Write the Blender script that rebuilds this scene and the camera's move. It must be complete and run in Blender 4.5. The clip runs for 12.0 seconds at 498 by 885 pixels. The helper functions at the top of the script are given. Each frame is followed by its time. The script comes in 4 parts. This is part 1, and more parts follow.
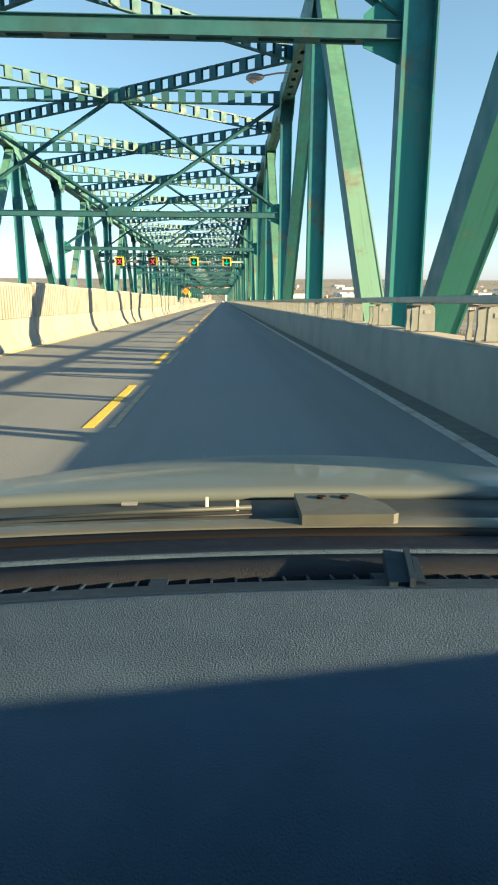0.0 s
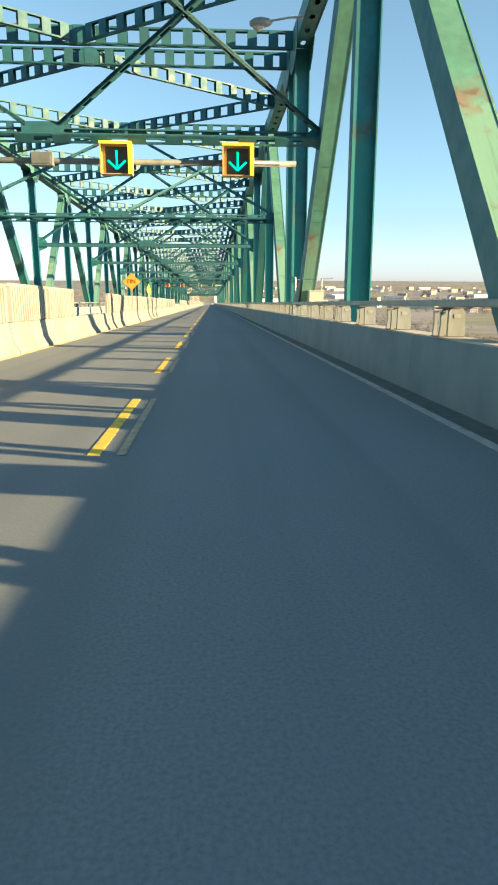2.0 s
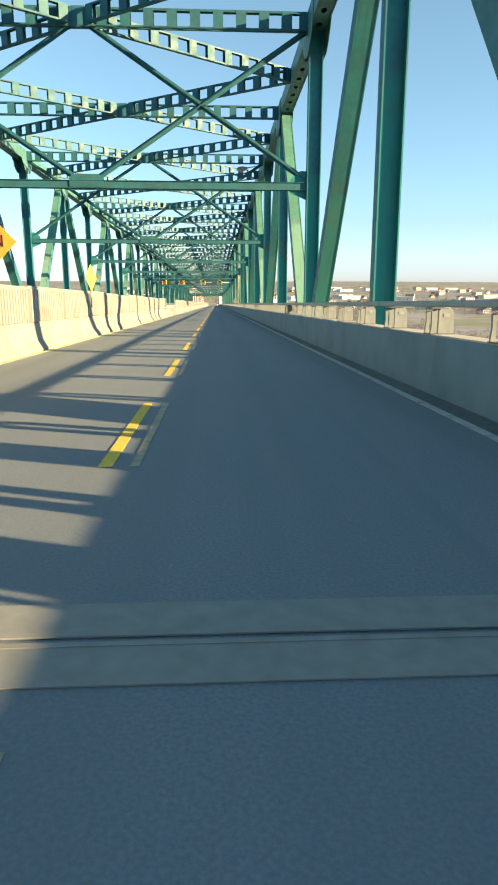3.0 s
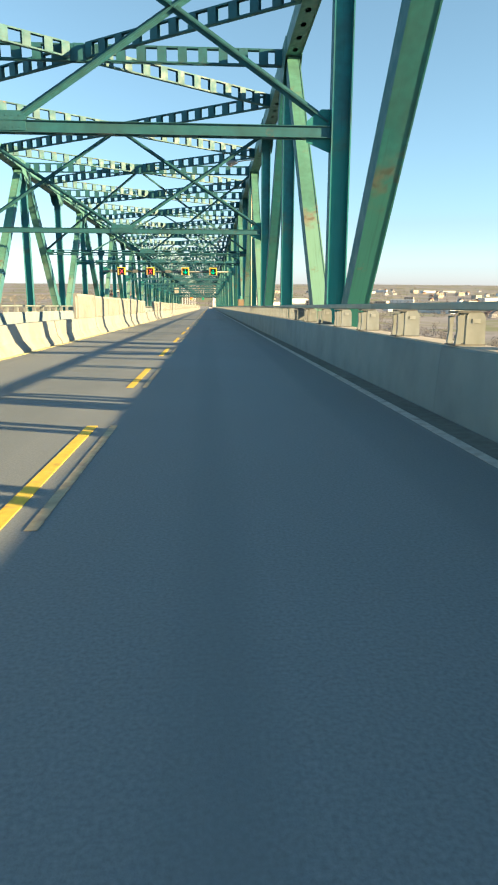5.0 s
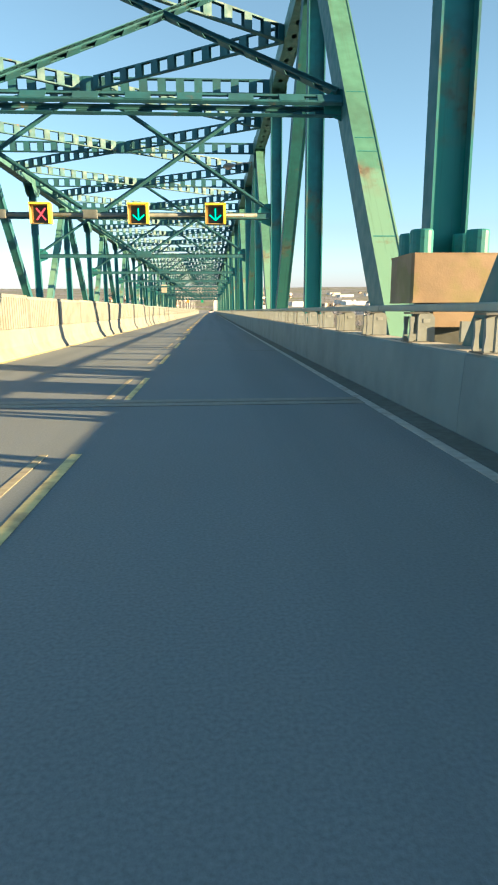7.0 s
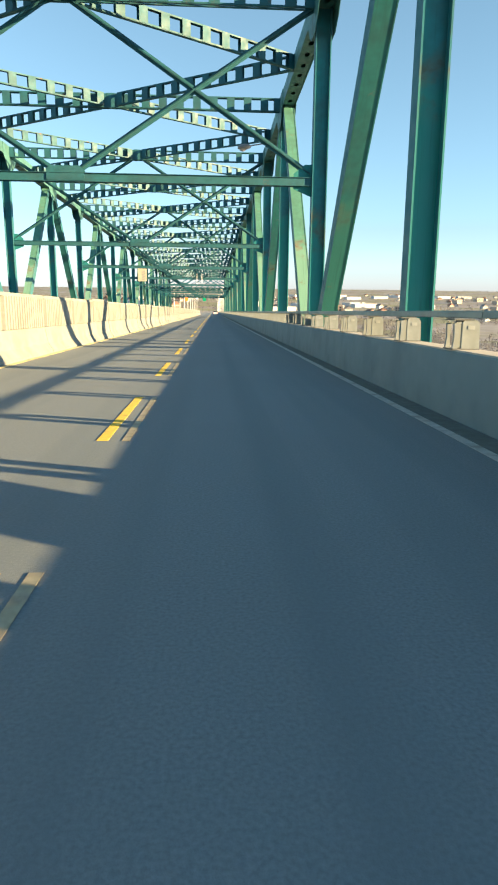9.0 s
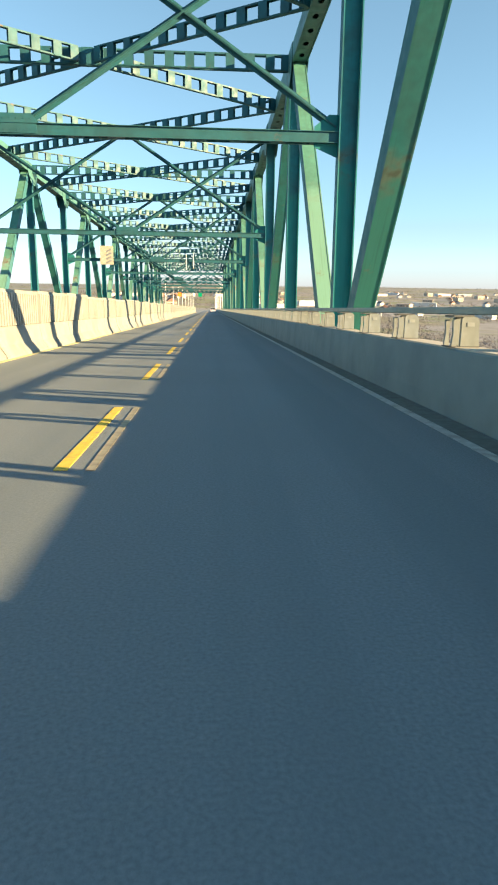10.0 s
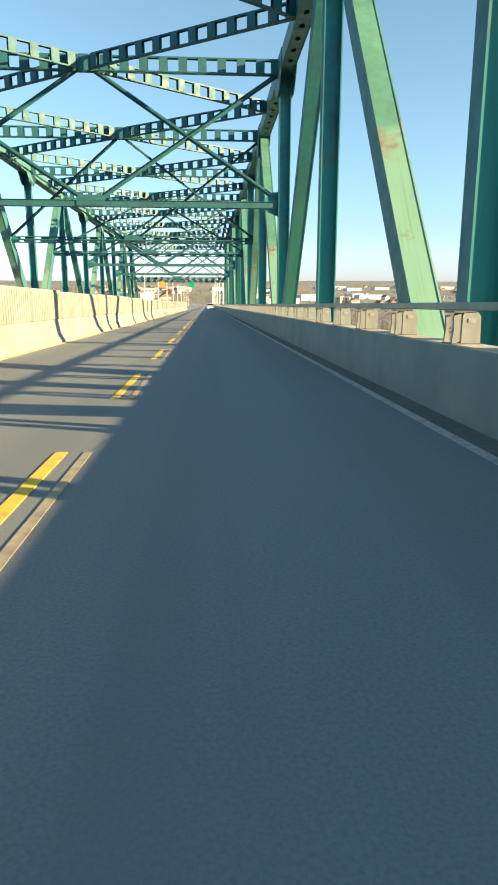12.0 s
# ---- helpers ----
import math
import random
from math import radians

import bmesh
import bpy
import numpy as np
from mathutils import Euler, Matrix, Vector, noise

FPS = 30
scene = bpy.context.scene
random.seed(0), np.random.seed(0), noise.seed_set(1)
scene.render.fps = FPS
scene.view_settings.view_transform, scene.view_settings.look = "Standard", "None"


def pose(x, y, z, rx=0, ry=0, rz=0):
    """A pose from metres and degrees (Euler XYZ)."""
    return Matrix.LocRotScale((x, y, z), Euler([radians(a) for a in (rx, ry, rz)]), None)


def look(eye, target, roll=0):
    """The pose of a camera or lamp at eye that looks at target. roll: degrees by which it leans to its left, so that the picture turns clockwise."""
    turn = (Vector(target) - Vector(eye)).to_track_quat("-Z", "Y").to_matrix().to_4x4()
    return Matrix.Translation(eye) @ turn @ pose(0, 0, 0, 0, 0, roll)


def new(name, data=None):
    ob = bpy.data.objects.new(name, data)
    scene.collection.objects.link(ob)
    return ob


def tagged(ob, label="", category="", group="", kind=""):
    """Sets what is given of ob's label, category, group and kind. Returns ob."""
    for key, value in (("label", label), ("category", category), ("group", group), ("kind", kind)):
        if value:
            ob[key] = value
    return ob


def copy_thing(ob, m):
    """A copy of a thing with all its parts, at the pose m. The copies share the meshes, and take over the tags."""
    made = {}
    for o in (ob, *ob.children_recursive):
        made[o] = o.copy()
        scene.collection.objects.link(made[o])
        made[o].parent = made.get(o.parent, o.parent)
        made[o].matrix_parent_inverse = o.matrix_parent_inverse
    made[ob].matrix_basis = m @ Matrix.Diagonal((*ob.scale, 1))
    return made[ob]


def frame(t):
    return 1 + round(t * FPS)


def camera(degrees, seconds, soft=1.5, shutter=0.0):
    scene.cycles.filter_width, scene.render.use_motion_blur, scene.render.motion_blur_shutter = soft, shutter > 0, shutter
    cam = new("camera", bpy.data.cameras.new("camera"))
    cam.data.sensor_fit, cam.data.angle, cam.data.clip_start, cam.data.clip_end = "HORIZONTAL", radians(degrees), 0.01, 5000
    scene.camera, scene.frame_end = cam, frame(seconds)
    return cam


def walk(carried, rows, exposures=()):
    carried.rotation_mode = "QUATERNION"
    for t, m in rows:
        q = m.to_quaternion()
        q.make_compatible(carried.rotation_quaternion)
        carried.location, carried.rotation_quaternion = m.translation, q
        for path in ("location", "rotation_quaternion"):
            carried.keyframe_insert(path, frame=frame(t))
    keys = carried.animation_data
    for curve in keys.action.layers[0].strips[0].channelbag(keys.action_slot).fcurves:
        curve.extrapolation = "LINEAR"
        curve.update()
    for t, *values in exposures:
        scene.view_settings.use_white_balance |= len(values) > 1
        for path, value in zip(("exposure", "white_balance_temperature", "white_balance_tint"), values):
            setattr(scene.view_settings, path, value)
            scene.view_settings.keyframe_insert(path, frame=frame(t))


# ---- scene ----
cam = camera(43.5, 12.0, 2.0)
# The bridge runs along +y and falls by two degrees: everything on it is laid out level and then turned by FALL.
FALL = Matrix.Rotation(radians(-2.0), 4, "X")
PATH = [
    (0, (0.242, 0.006, 1.178), (0.324, 1.955, 0.736), 0.22),
    (0.5, (0.151, 12.417, 1.170), (0.241, 14.366, 0.730), 0.33),
    (1, (0.037, 24.798, 1.160), (0.142, 26.747, 0.726), 0.42),
    (1.5, (-0.080, 37.306, 1.184), (0.030, 39.254, 0.748), 0.26),
    (2, (-0.103, 49.812, 1.199), (0.012, 51.760, 0.763), 0.09),
    (2.5, (-0.176, 62.161, 1.173), (-0.061, 64.109, 0.732), 0.53),
    (3, (-0.236, 74.621, 1.197), (-0.135, 76.571, 0.763), 0.09),
    (5, (0.088, 124.828, 1.189), (0.210, 126.778, 0.764), 0.18),
    (5.5, (0.226, 137.315, 1.196), (0.343, 139.266, 0.774), -0.09),
    (6, (0.199, 150.020, 1.199), (0.327, 151.970, 0.777), 0.32),
    (6.5, (0.249, 162.313, 1.182), (0.363, 164.266, 0.766), -0.09),
    (7, (0.280, 174.828, 1.183), (0.396, 176.781, 0.769), -0.31),
    (9, (-0.120, 226.148, 1.207), (-0.007, 228.102, 0.797), 0.54),
    (9.5, (-0.020, 239.003, 1.184), (0.092, 240.957, 0.770), 0.68),
    (10, (-0.064, 251.858, 1.194), (0.058, 253.810, 0.776), 0.65),
    (10.5, (-0.024, 264.749, 1.196), (0.093, 266.700, 0.771), 0.49),
    (11, (0.006, 277.604, 1.209), (0.119, 279.555, 0.783), 0.36),
    (11.5, (0.027, 290.473, 1.228), (0.141, 292.424, 0.802), 0.14),
    (12, (0.020, 303.193, 1.217), (0.147, 305.142, 0.785), 0.08),
]
walk(cam, [(t, FALL @ look(eye, target, roll)) for t, eye, target, roll in PATH], [(0.0, 2.36, 5130, 2)])

# ---- sky and sun: low winter sun from the right, a little behind ----
TO_SUN = Vector((1.0, -0.37, 0.229)).normalized()
world = bpy.data.worlds.new("sky")
scene.world = world
world.use_nodes = True
sky = world.node_tree.nodes.new("ShaderNodeTexSky")
sky.sky_type, sky.sun_disc = "NISHITA", False
sky.sun_elevation = math.asin(TO_SUN.z)
sky.sun_rotation = math.atan2(TO_SUN.x, TO_SUN.y)
sky.altitude, sky.air_density, sky.dust_density, sky.ozone_density = 0, 0.85, 0.3, 1.1
# thin winter haze takes some of the blue out
haze = world.node_tree.nodes.new("ShaderNodeHueSaturation")
haze.inputs["Hue"].default_value, haze.inputs["Saturation"].default_value = 0.468, 0.66
world.node_tree.links.new(sky.outputs[0], haze.inputs["Color"])
world.node_tree.links.new(haze.outputs[0], world.node_tree.nodes["Background"].inputs[0])
world.node_tree.nodes["Background"].inputs[1].default_value = 0.0425
sun = new("sun", bpy.data.lights.new("sun", "SUN"))
sun.data.energy, sun.data.angle, sun.data.color = 5.0, radians(0.53), (1.0, 0.58, 0.225)
sun.matrix_world = look(TO_SUN * 100, (0, 0, 0))

# ---- materials ----
def shader(name, colour, rough=0.6, metal=0.0, grain=0.0, scale=4.0, bump=0.0, bump_scale=40.0, second=None, second_scale=0.6, second_at=(0.5, 0.62), coat=0.0, spec=0.5):
    """Principled paint: fine grain of the colour, patches of a second colour, fine relief."""
    m = bpy.data.materials.new(name)
    m.use_nodes = True
    n, link = m.node_tree.nodes, m.node_tree.links.new
    b = n["Principled BSDF"]
    b.inputs["Roughness"].default_value, b.inputs["Metallic"].default_value = rough, metal
    b.inputs["Coat Weight"].default_value, b.inputs["Specular IOR Level"].default_value = coat, spec
    place = n.new("ShaderNodeTexCoord").outputs["Object"]
    out = n.new("ShaderNodeRGB").outputs[0]
    out.default_value = (*colour, 1)

    def noise_at(size, detail=4.0, stretch=None):
        t = n.new("ShaderNodeTexNoise")
        t.inputs["Scale"].default_value, t.inputs["Detail"].default_value = size, detail
        src = place
        if stretch:
            mp = n.new("ShaderNodeMapping")
            mp.inputs["Scale"].default_value = stretch
            link(place, mp.inputs[0])
            src = mp.outputs[0]
        link(src, t.inputs["Vector"])
        return t.outputs[0]

    def mix(a, c, fac, how="MIX"):
        x = n.new("ShaderNodeMix")
        x.data_type, x.blend_type = "RGBA", how
        for v, slot in ((fac, 0), (a, 6), (c, 7)):
            if isinstance(v, (int, float)):
                x.inputs[slot].default_value = v
            elif isinstance(v, tuple):
                x.inputs[slot].default_value = (*v, 1)
            else:
                link(v, x.inputs[slot])
        return x.outputs[2]

    def ramp(v, lo, hi, a=0.0, c=1.0):
        r = n.new("ShaderNodeMapRange")
        r.inputs[1].default_value, r.inputs[2].default_value, r.inputs[3].default_value, r.inputs[4].default_value = lo, hi, a, c
        link(v, r.inputs[0])
        return r.outputs[0]

    if second:
        out = mix(out, second, ramp(noise_at(second_scale, 6.0), *second_at))
    if grain:
        g = ramp(noise_at(scale, 8.0), 0.25, 0.75, 1 - grain, 1 + grain)
        x = n.new("ShaderNodeVectorMath")
        x.operation = "SCALE"
        link(out, x.inputs[0])
        link(g, x.inputs["Scale"])
        out = x.outputs[0]
        link(ramp(noise_at(scale * 0.7, 5.0), 0.3, 0.7, max(rough - 0.12, 0.02), min(rough + 0.12, 1)), b.inputs["Roughness"])
    if bump:
        k = n.new("ShaderNodeBump")
        k.inputs["Strength"].default_value, k.inputs["Distance"].default_value = bump, 0.01
        link(noise_at(bump_scale, 3.0), k.inputs["Height"])
        link(k.outputs[0], b.inputs["Normal"])
    return m, dict(n=n, link=link, b=b, place=place, noise=noise_at, mix=mix, ramp=ramp, out=out)


def finish(pair):
    m, d = pair
    d["link"](d["out"], d["b"].inputs["Base Color"])
    return m


def plain(*a, **k):
    return finish(shader(*a, **k))


def glow(name, colour, strength):
    m = bpy.data.materials.new(name)
    m.use_nodes = True
    b = m.node_tree.nodes["Principled BSDF"]
    b.inputs["Base Color"].default_value = (*[c * 0.4 for c in colour], 1)
    b.inputs["Emission Color"].default_value, b.inputs["Emission Strength"].default_value = (*colour, 1), strength
    return m


def steel(name, upper, lower, line, rusty, seam_colour=(0.20, 0.158, 0.115), flange=None):
    """Old green bridge paint: the lower stretch of a member (its own y under line) is a more faded coat, with rust along that seam and here and there."""
    pair = shader(name, upper, 0.55, spec=0.3, grain=0.16, scale=5.0, second=tuple(c * 0.72 + 0.01 for c in upper), second_scale=0.9, second_at=(0.45, 0.65), bump=0.12, bump_scale=25)
    m, d = pair
    n, link = d["n"], d["link"]
    split = n.new("ShaderNodeSeparateXYZ")
    link(d["place"], split.inputs[0])
    info = n.new("ShaderNodeObjectInfo").outputs["Random"]

    def calc(op, a, c):
        x = n.new("ShaderNodeMath")
        x.operation = op
        for v, slot in ((a, 0), (c, 1)):
            if isinstance(v, (int, float)):
                x.inputs[slot].default_value = v
            else:
                link(v, x.inputs[slot])
        return x.outputs[0]

    wob = calc("ADD", calc("MULTIPLY", d["noise"](1.1), 1.6), calc("MULTIPLY", info, 1.8))
    along = calc("ADD", split.outputs[1], calc("SUBTRACT", wob, 1.7))
    if line > 0:
        d["out"] = d["mix"](d["out"], lower, d["ramp"](along, line - 0.15, line + 0.15, 1.0, 0.0))
        seam = calc("MULTIPLY", d["ramp"](along, line - 1.1, line - 0.1), d["ramp"](along, line + 0.1, line + 0.5, 1.0, 0.0))
        seam = calc("MULTIPLY", seam, d["ramp"](d["noise"](2.6, 8.0), 0.42, 0.6))
        seam = calc("MULTIPLY", seam, d["ramp"](info, 0.2, 0.8, 0.15, 0.95))
        d["out"] = d["mix"](d["out"], seam_colour, seam)
        core = calc("MULTIPLY", seam, d["ramp"](d["noise"](4.5, 6.0), 0.5, 0.6))
        d["out"] = d["mix"](d["out"], tuple(c * 0.55 for c in seam_colour), core)
    spots = calc("MULTIPLY", d["ramp"](d["noise"](1.7, 9.0), 0.66 - 0.05 * rusty, 0.74), d["ramp"](d["noise"](14.0, 4.0), 0.4, 0.6))
    d["out"] = d["mix"](d["out"], (0.16, 0.10, 0.06), spots)
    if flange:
        # faces along the road are mixed by normal towards the darker, bluer flange colour
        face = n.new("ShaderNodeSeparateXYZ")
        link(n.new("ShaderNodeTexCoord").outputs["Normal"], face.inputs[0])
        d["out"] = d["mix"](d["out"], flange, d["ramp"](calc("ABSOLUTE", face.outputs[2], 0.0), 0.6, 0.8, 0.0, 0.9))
    streak = d["ramp"](d["noise"](3.0, 6.0, (6.0, 0.25, 6.0)), 0.56, 0.75, 0.0, 0.55)
    d["out"] = d["mix"](d["out"], tuple(c * 0.55 for c in lower), streak)
    return finish(pair)


GREEN = (0.030, 0.150, 0.188)
PALE = (0.165, 0.32, 0.25)
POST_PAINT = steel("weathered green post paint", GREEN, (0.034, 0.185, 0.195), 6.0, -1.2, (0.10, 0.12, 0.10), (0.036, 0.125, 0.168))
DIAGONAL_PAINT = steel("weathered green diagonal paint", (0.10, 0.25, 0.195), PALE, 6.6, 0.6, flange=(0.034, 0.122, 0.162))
TEAL_PAINT = steel("darker teal diagonal paint", (0.032, 0.15, 0.155), (0.04, 0.165, 0.15), 6.6, 0.0, (0.10, 0.13, 0.10), flange=(0.034, 0.122, 0.162))
BRACE_PAINT = steel("weathered green bracing paint", (0.032, 0.12, 0.15), (0.07, 0.16, 0.165), -1, 0.3)
CHORD_PAINT = steel("weathered grey-green chord paint", (0.075, 0.19, 0.185), PALE, -1, 0.3)
CONCRETE = plain("pale worn concrete", (0.168, 0.234, 0.264), 0.85, grain=0.07, scale=3.0, second=(0.147, 0.206, 0.238), second_scale=0.8, bump=0.25, bump_scale=60)
BARRIER = plain("cream-white barrier concrete", (0.222, 0.240, 0.230), 0.8, grain=0.12, scale=2.5, second=(0.19, 0.203, 0.19), second_scale=0.9, bump=0.2, bump_scale=50)
POST_CONCRETE = plain("tan post concrete", (0.215, 0.25, 0.26), 0.85, grain=0.14, scale=6.0, second=(0.18, 0.21, 0.215), second_scale=2.5, bump=0.08, bump_scale=60)
PLAQUE = plain("pale cement patch", (0.255, 0.29, 0.295), 0.85, grain=0.14, scale=9.0)
# paler than the wall concrete: sunlight on the parapet top, put into the colour
LIT_TOP = plain("pale sunlit-toned top concrete", (0.46, 0.44, 0.38), 0.85, grain=0.1, scale=4.0)
RAIL_STEEL = plain("grey-green galvanised rail", (0.21, 0.26, 0.25), 0.5, metal=0.15, grain=0.2, scale=3.0, bump=0.1)
RAIL_BRACKET = plain("dark bracket steel", (0.11, 0.12, 0.12), 0.5, metal=0.4, grain=0.2, scale=8.0)
WHITE_LINE = plain("worn white road paint", (0.46, 0.48, 0.48), 0.7, grain=0.2, scale=10.0, second=(0.30, 0.30, 0.29), second_scale=4.0, second_at=(0.52, 0.68))
YELLOW_LINE = plain("worn yellow road paint", (0.72, 0.55, 0.05), 0.7, grain=0.15, scale=12.0, second=(0.42, 0.30, 0.08), second_scale=6.0, second_at=(0.55, 0.7))
BARRIER_LINE = plain("faded cream-yellow road paint", (0.70, 0.62, 0.28), 0.7, grain=0.2, scale=9.0, second=(0.42, 0.37, 0.20), second_scale=3.0)
WORN_LINE = plain("worn dull yellow road paint", (0.36, 0.34, 0.24), 0.75, grain=0.2, scale=12.0, second=(0.28, 0.265, 0.21), second_scale=5.0)
SIGNAL_YELLOW = plain("yellow enamel", (0.85, 0.66, 0.03), 0.35, grain=0.06, scale=6.0)
SIGNAL_BLACK = plain("matt black signal face", (0.035, 0.038, 0.04), 0.5, grain=0.1, scale=20.0)
SIGNAL_TAN = plain("weathered brown signal casing", (0.48, 0.36, 0.12), 0.6, grain=0.2, scale=8.0)
GREEN_GLOW = glow("green signal light", (0.01, 0.8, 0.32), 0.38)
RED_GLOW = glow("red signal light", (1.0, 0.07, 0.07), 0.45)
GREY_STEEL = plain("grey galvanised steel", (0.36, 0.38, 0.38), 0.45, metal=0.5, grain=0.15, scale=6.0)
DULL_TUBE = plain("dull weathered grey steel", (0.15, 0.175, 0.18), 0.6, grain=0.2, scale=5.0, second=(0.11, 0.13, 0.125), second_scale=1.5)
ORANGE_SIGN = plain("orange sign sheeting", (1.0, 0.30, 0.015), 0.4, grain=0.05, scale=6.0)
LIME_SIGN = plain("fluorescent lime sign sheeting", (0.62, 0.90, 0.03), 0.4, grain=0.05, scale=6.0)
BLACK_PAINT = plain("black sign paint", (0.02, 0.02, 0.02), 0.5)
WHITE_PAINT = plain("white enamel", (0.78, 0.79, 0.78), 0.4, grain=0.05, scale=4.0)
WHITE_TUBE = plain("white painted tube", (0.75, 0.75, 0.72), 0.4, grain=0.08, scale=10.0)
RUSTY_BOX = plain("ochre-brown weathered steel", (0.245, 0.185, 0.118), 0.75, grain=0.22, scale=3.0, second=(0.215, 0.185, 0.09), second_scale=2.6, second_at=(0.5, 0.62), bump=0.2)
SHADED_STEEL = plain("dark shade-toned steel", (0.05, 0.06, 0.06), 0.7, grain=0.2, scale=6.0)
BEIGE_BOX = plain("beige painted cabinet", (0.44, 0.42, 0.33), 0.6, grain=0.1, scale=5.0)
CREAM_PIPE = plain("cream conduit", (0.62, 0.55, 0.38), 0.5, grain=0.1, scale=8.0)
LAMP_HEAD = plain("grey lamp casting", (0.30, 0.31, 0.31), 0.4, metal=0.5, grain=0.1, scale=10.0)
LENS_AMBER = plain("dull lamp lens", (0.5, 0.44, 0.40), 0.2)


def asphalt():
    pair = shader("worn grey-brown asphalt", (0.184, 0.217, 0.243), 0.8, grain=0.2, scale=60.0, second=(0.194, 0.231, 0.261), second_scale=0.25, second_at=(0.4, 0.65), bump=0.25, bump_scale=160)
    m, d = pair
    n, link = d["n"], d["link"]
    # two wheel tracks a lane, polished a little darker along the road
    wave = d["noise"](1.0, 3.0, (1.1, 0.012, 1.0))
    d["out"] = d["mix"](d["out"], (0.152, 0.187, 0.214), d["ramp"](wave, 0.48, 0.62, 0.0, 0.7))
    tar = d["noise"](1.0, 2.0, (0.03, 0.55, 1.0))
    d["out"] = d["mix"](d["out"], (0.10, 0.095, 0.085), d["ramp"](tar, 0.70, 0.73, 0.0, 0.75))
    return finish(pair)


ASPHALT = asphalt()


# ---- mesh helpers ----
class Shape:
    """Collects boxes, prisms and plates into one mesh."""

    def __init__(self):
        self.v, self.f = [], []

    def add(self, verts, faces, m=None):
        k = len(self.v)
        self.v += [tuple(m @ Vector(p)) if m else tuple(p) for p in verts]
        self.f += [tuple(i + k for i in f) for f in faces]
        return self

    def box(self, c, s, m=None):
        (x, y, z), (a, b, h) = c, (s[0] / 2, s[1] / 2, s[2] / 2)
        p = [(x + i * a, y + j * b, z + k * h) for k in (-1, 1) for j in (-1, 1) for i in (-1, 1)]
        return self.add(p, [(0, 2, 3, 1), (4, 5, 7, 6), (0, 1, 5, 4), (2, 6, 7, 3), (0, 4, 6, 2), (1, 3, 7, 5)], m)

    def prism(self, outline, y0, y1, m=None):
        """A closed outline of (x, z), anticlockwise seen from -y, drawn out along y."""
        k = len(outline)
        p = [(x, y0, z) for x, z in outline] + [(x, y1, z) for x, z in outline]
        f = [tuple(range(k)), tuple(reversed(range(k, 2 * k)))]
        f += [(i, i + k, (i + 1) % k + k, (i + 1) % k) for i in range(k)]
        return self.add(p, f, m)

    def plate(self, outline, axis, at, thick, m=None):
        """A flat plate with an outline in the other two axes, thick along axis (0 x, 1 y, 2 z)."""
        k = len(outline)

        def p3(a, b, c):
            return [(c, a, b), (a, c, b), (a, b, c)][axis]

        p = [p3(a, b, at - thick / 2) for a, b in outline] + [p3(a, b, at + thick / 2) for a, b in outline]
        f = [tuple(range(k)), tuple(reversed(range(k, 2 * k)))] + [(i, i + k, (i + 1) % k + k, (i + 1) % k) for i in range(k)]
        return self.add(p, f, m)

    def tube(self, points, r, sides=8):
        pts = [Vector(p) for p in points]
        rings = []
        for i, p in enumerate(pts):
            d = (pts[min(i + 1, len(pts) - 1)] - pts[max(i - 1, 0)]).normalized()
            u = d.orthogonal().normalized()
            if i and rings:
                u = (last - last.dot(d) * d).normalized()
            last = u
            w = d.cross(u)
            rr = r[i] if isinstance(r, (list, tuple)) else r
            rings.append([p + rr * (math.cos(a) * u + math.sin(a) * w) for a in (2 * math.pi * k / sides for k in range(sides))])
        v = [tuple(q) for ring in rings for q in ring]
        f = [tuple(reversed(range(sides))), tuple(range(len(v) - sides, len(v)))]
        for i in range(len(pts) - 1):
            for k in range(sides):
                a, b = i * sides + k, i * sides + (k + 1) % sides
                f.append((a, b, b + sides, a + sides))
        return self.add(v, f)

    def mesh(self, name, material, smooth=False):
        me = bpy.data.meshes.new(name)
        me.from_pydata(self.v, [], self.f)
        me.materials.append(material)
        bm = bmesh.new()
        bm.from_mesh(me)
        bmesh.ops.recalc_face_normals(bm, faces=bm.faces)
        bm.to_mesh(me)
        bm.free()
        if smooth:
            me.polygons.foreach_set("use_smooth", [True] * len(me.polygons))
        return me


def thing(name, label, category, m=None, group="", kind="", level=True):
    """A top-level thing: an Empty at its base. level: laid out on the level bridge, and so turned by FALL."""
    ob = new(name)
    ob.empty_display_size = 0.2
    ob.matrix_world = (FALL if level else Matrix.Identity(4)) @ (m or Matrix.Identity(4))
    return tagged(ob, label, category, group, kind)


def part(name, mesh, parent, m=None, label=""):
    ob = new(name, mesh)
    ob.parent = parent
    ob.matrix_basis = m or Matrix.Identity(4)
    return tagged(ob, label) if label else ob


def span(a, b, up=(0, 0, 1)):
    """The pose of a member that runs along its own +y from a to b, its z towards up."""
    a, b = Vector(a), Vector(b)
    y = (b - a).normalized()
    z = Vector(up)
    z = (z - z.dot(y) * y).normalized()
    return Matrix.Translation(a) @ Matrix((y.cross(z), y, z)).transposed().to_4x4()


def away(a, b):
    return (Vector(b) - Vector(a)).length


KEEP = {}


def kept(key, make):
    if key not in KEEP:
        KEEP[key] = make()
    return KEEP[key]

# ---- the bridge: numbers ----
XC, XR, XL = -4.845, 3.36, -13.05            # middle, and the planes of the two trusses
ZT, ZM, ZB = 10.78, 5.39, -0.92              # top chord, mid-height strut, lower chord
FOOT_R, FOOT_L = 2.66, -12.35              # feet of the parapets
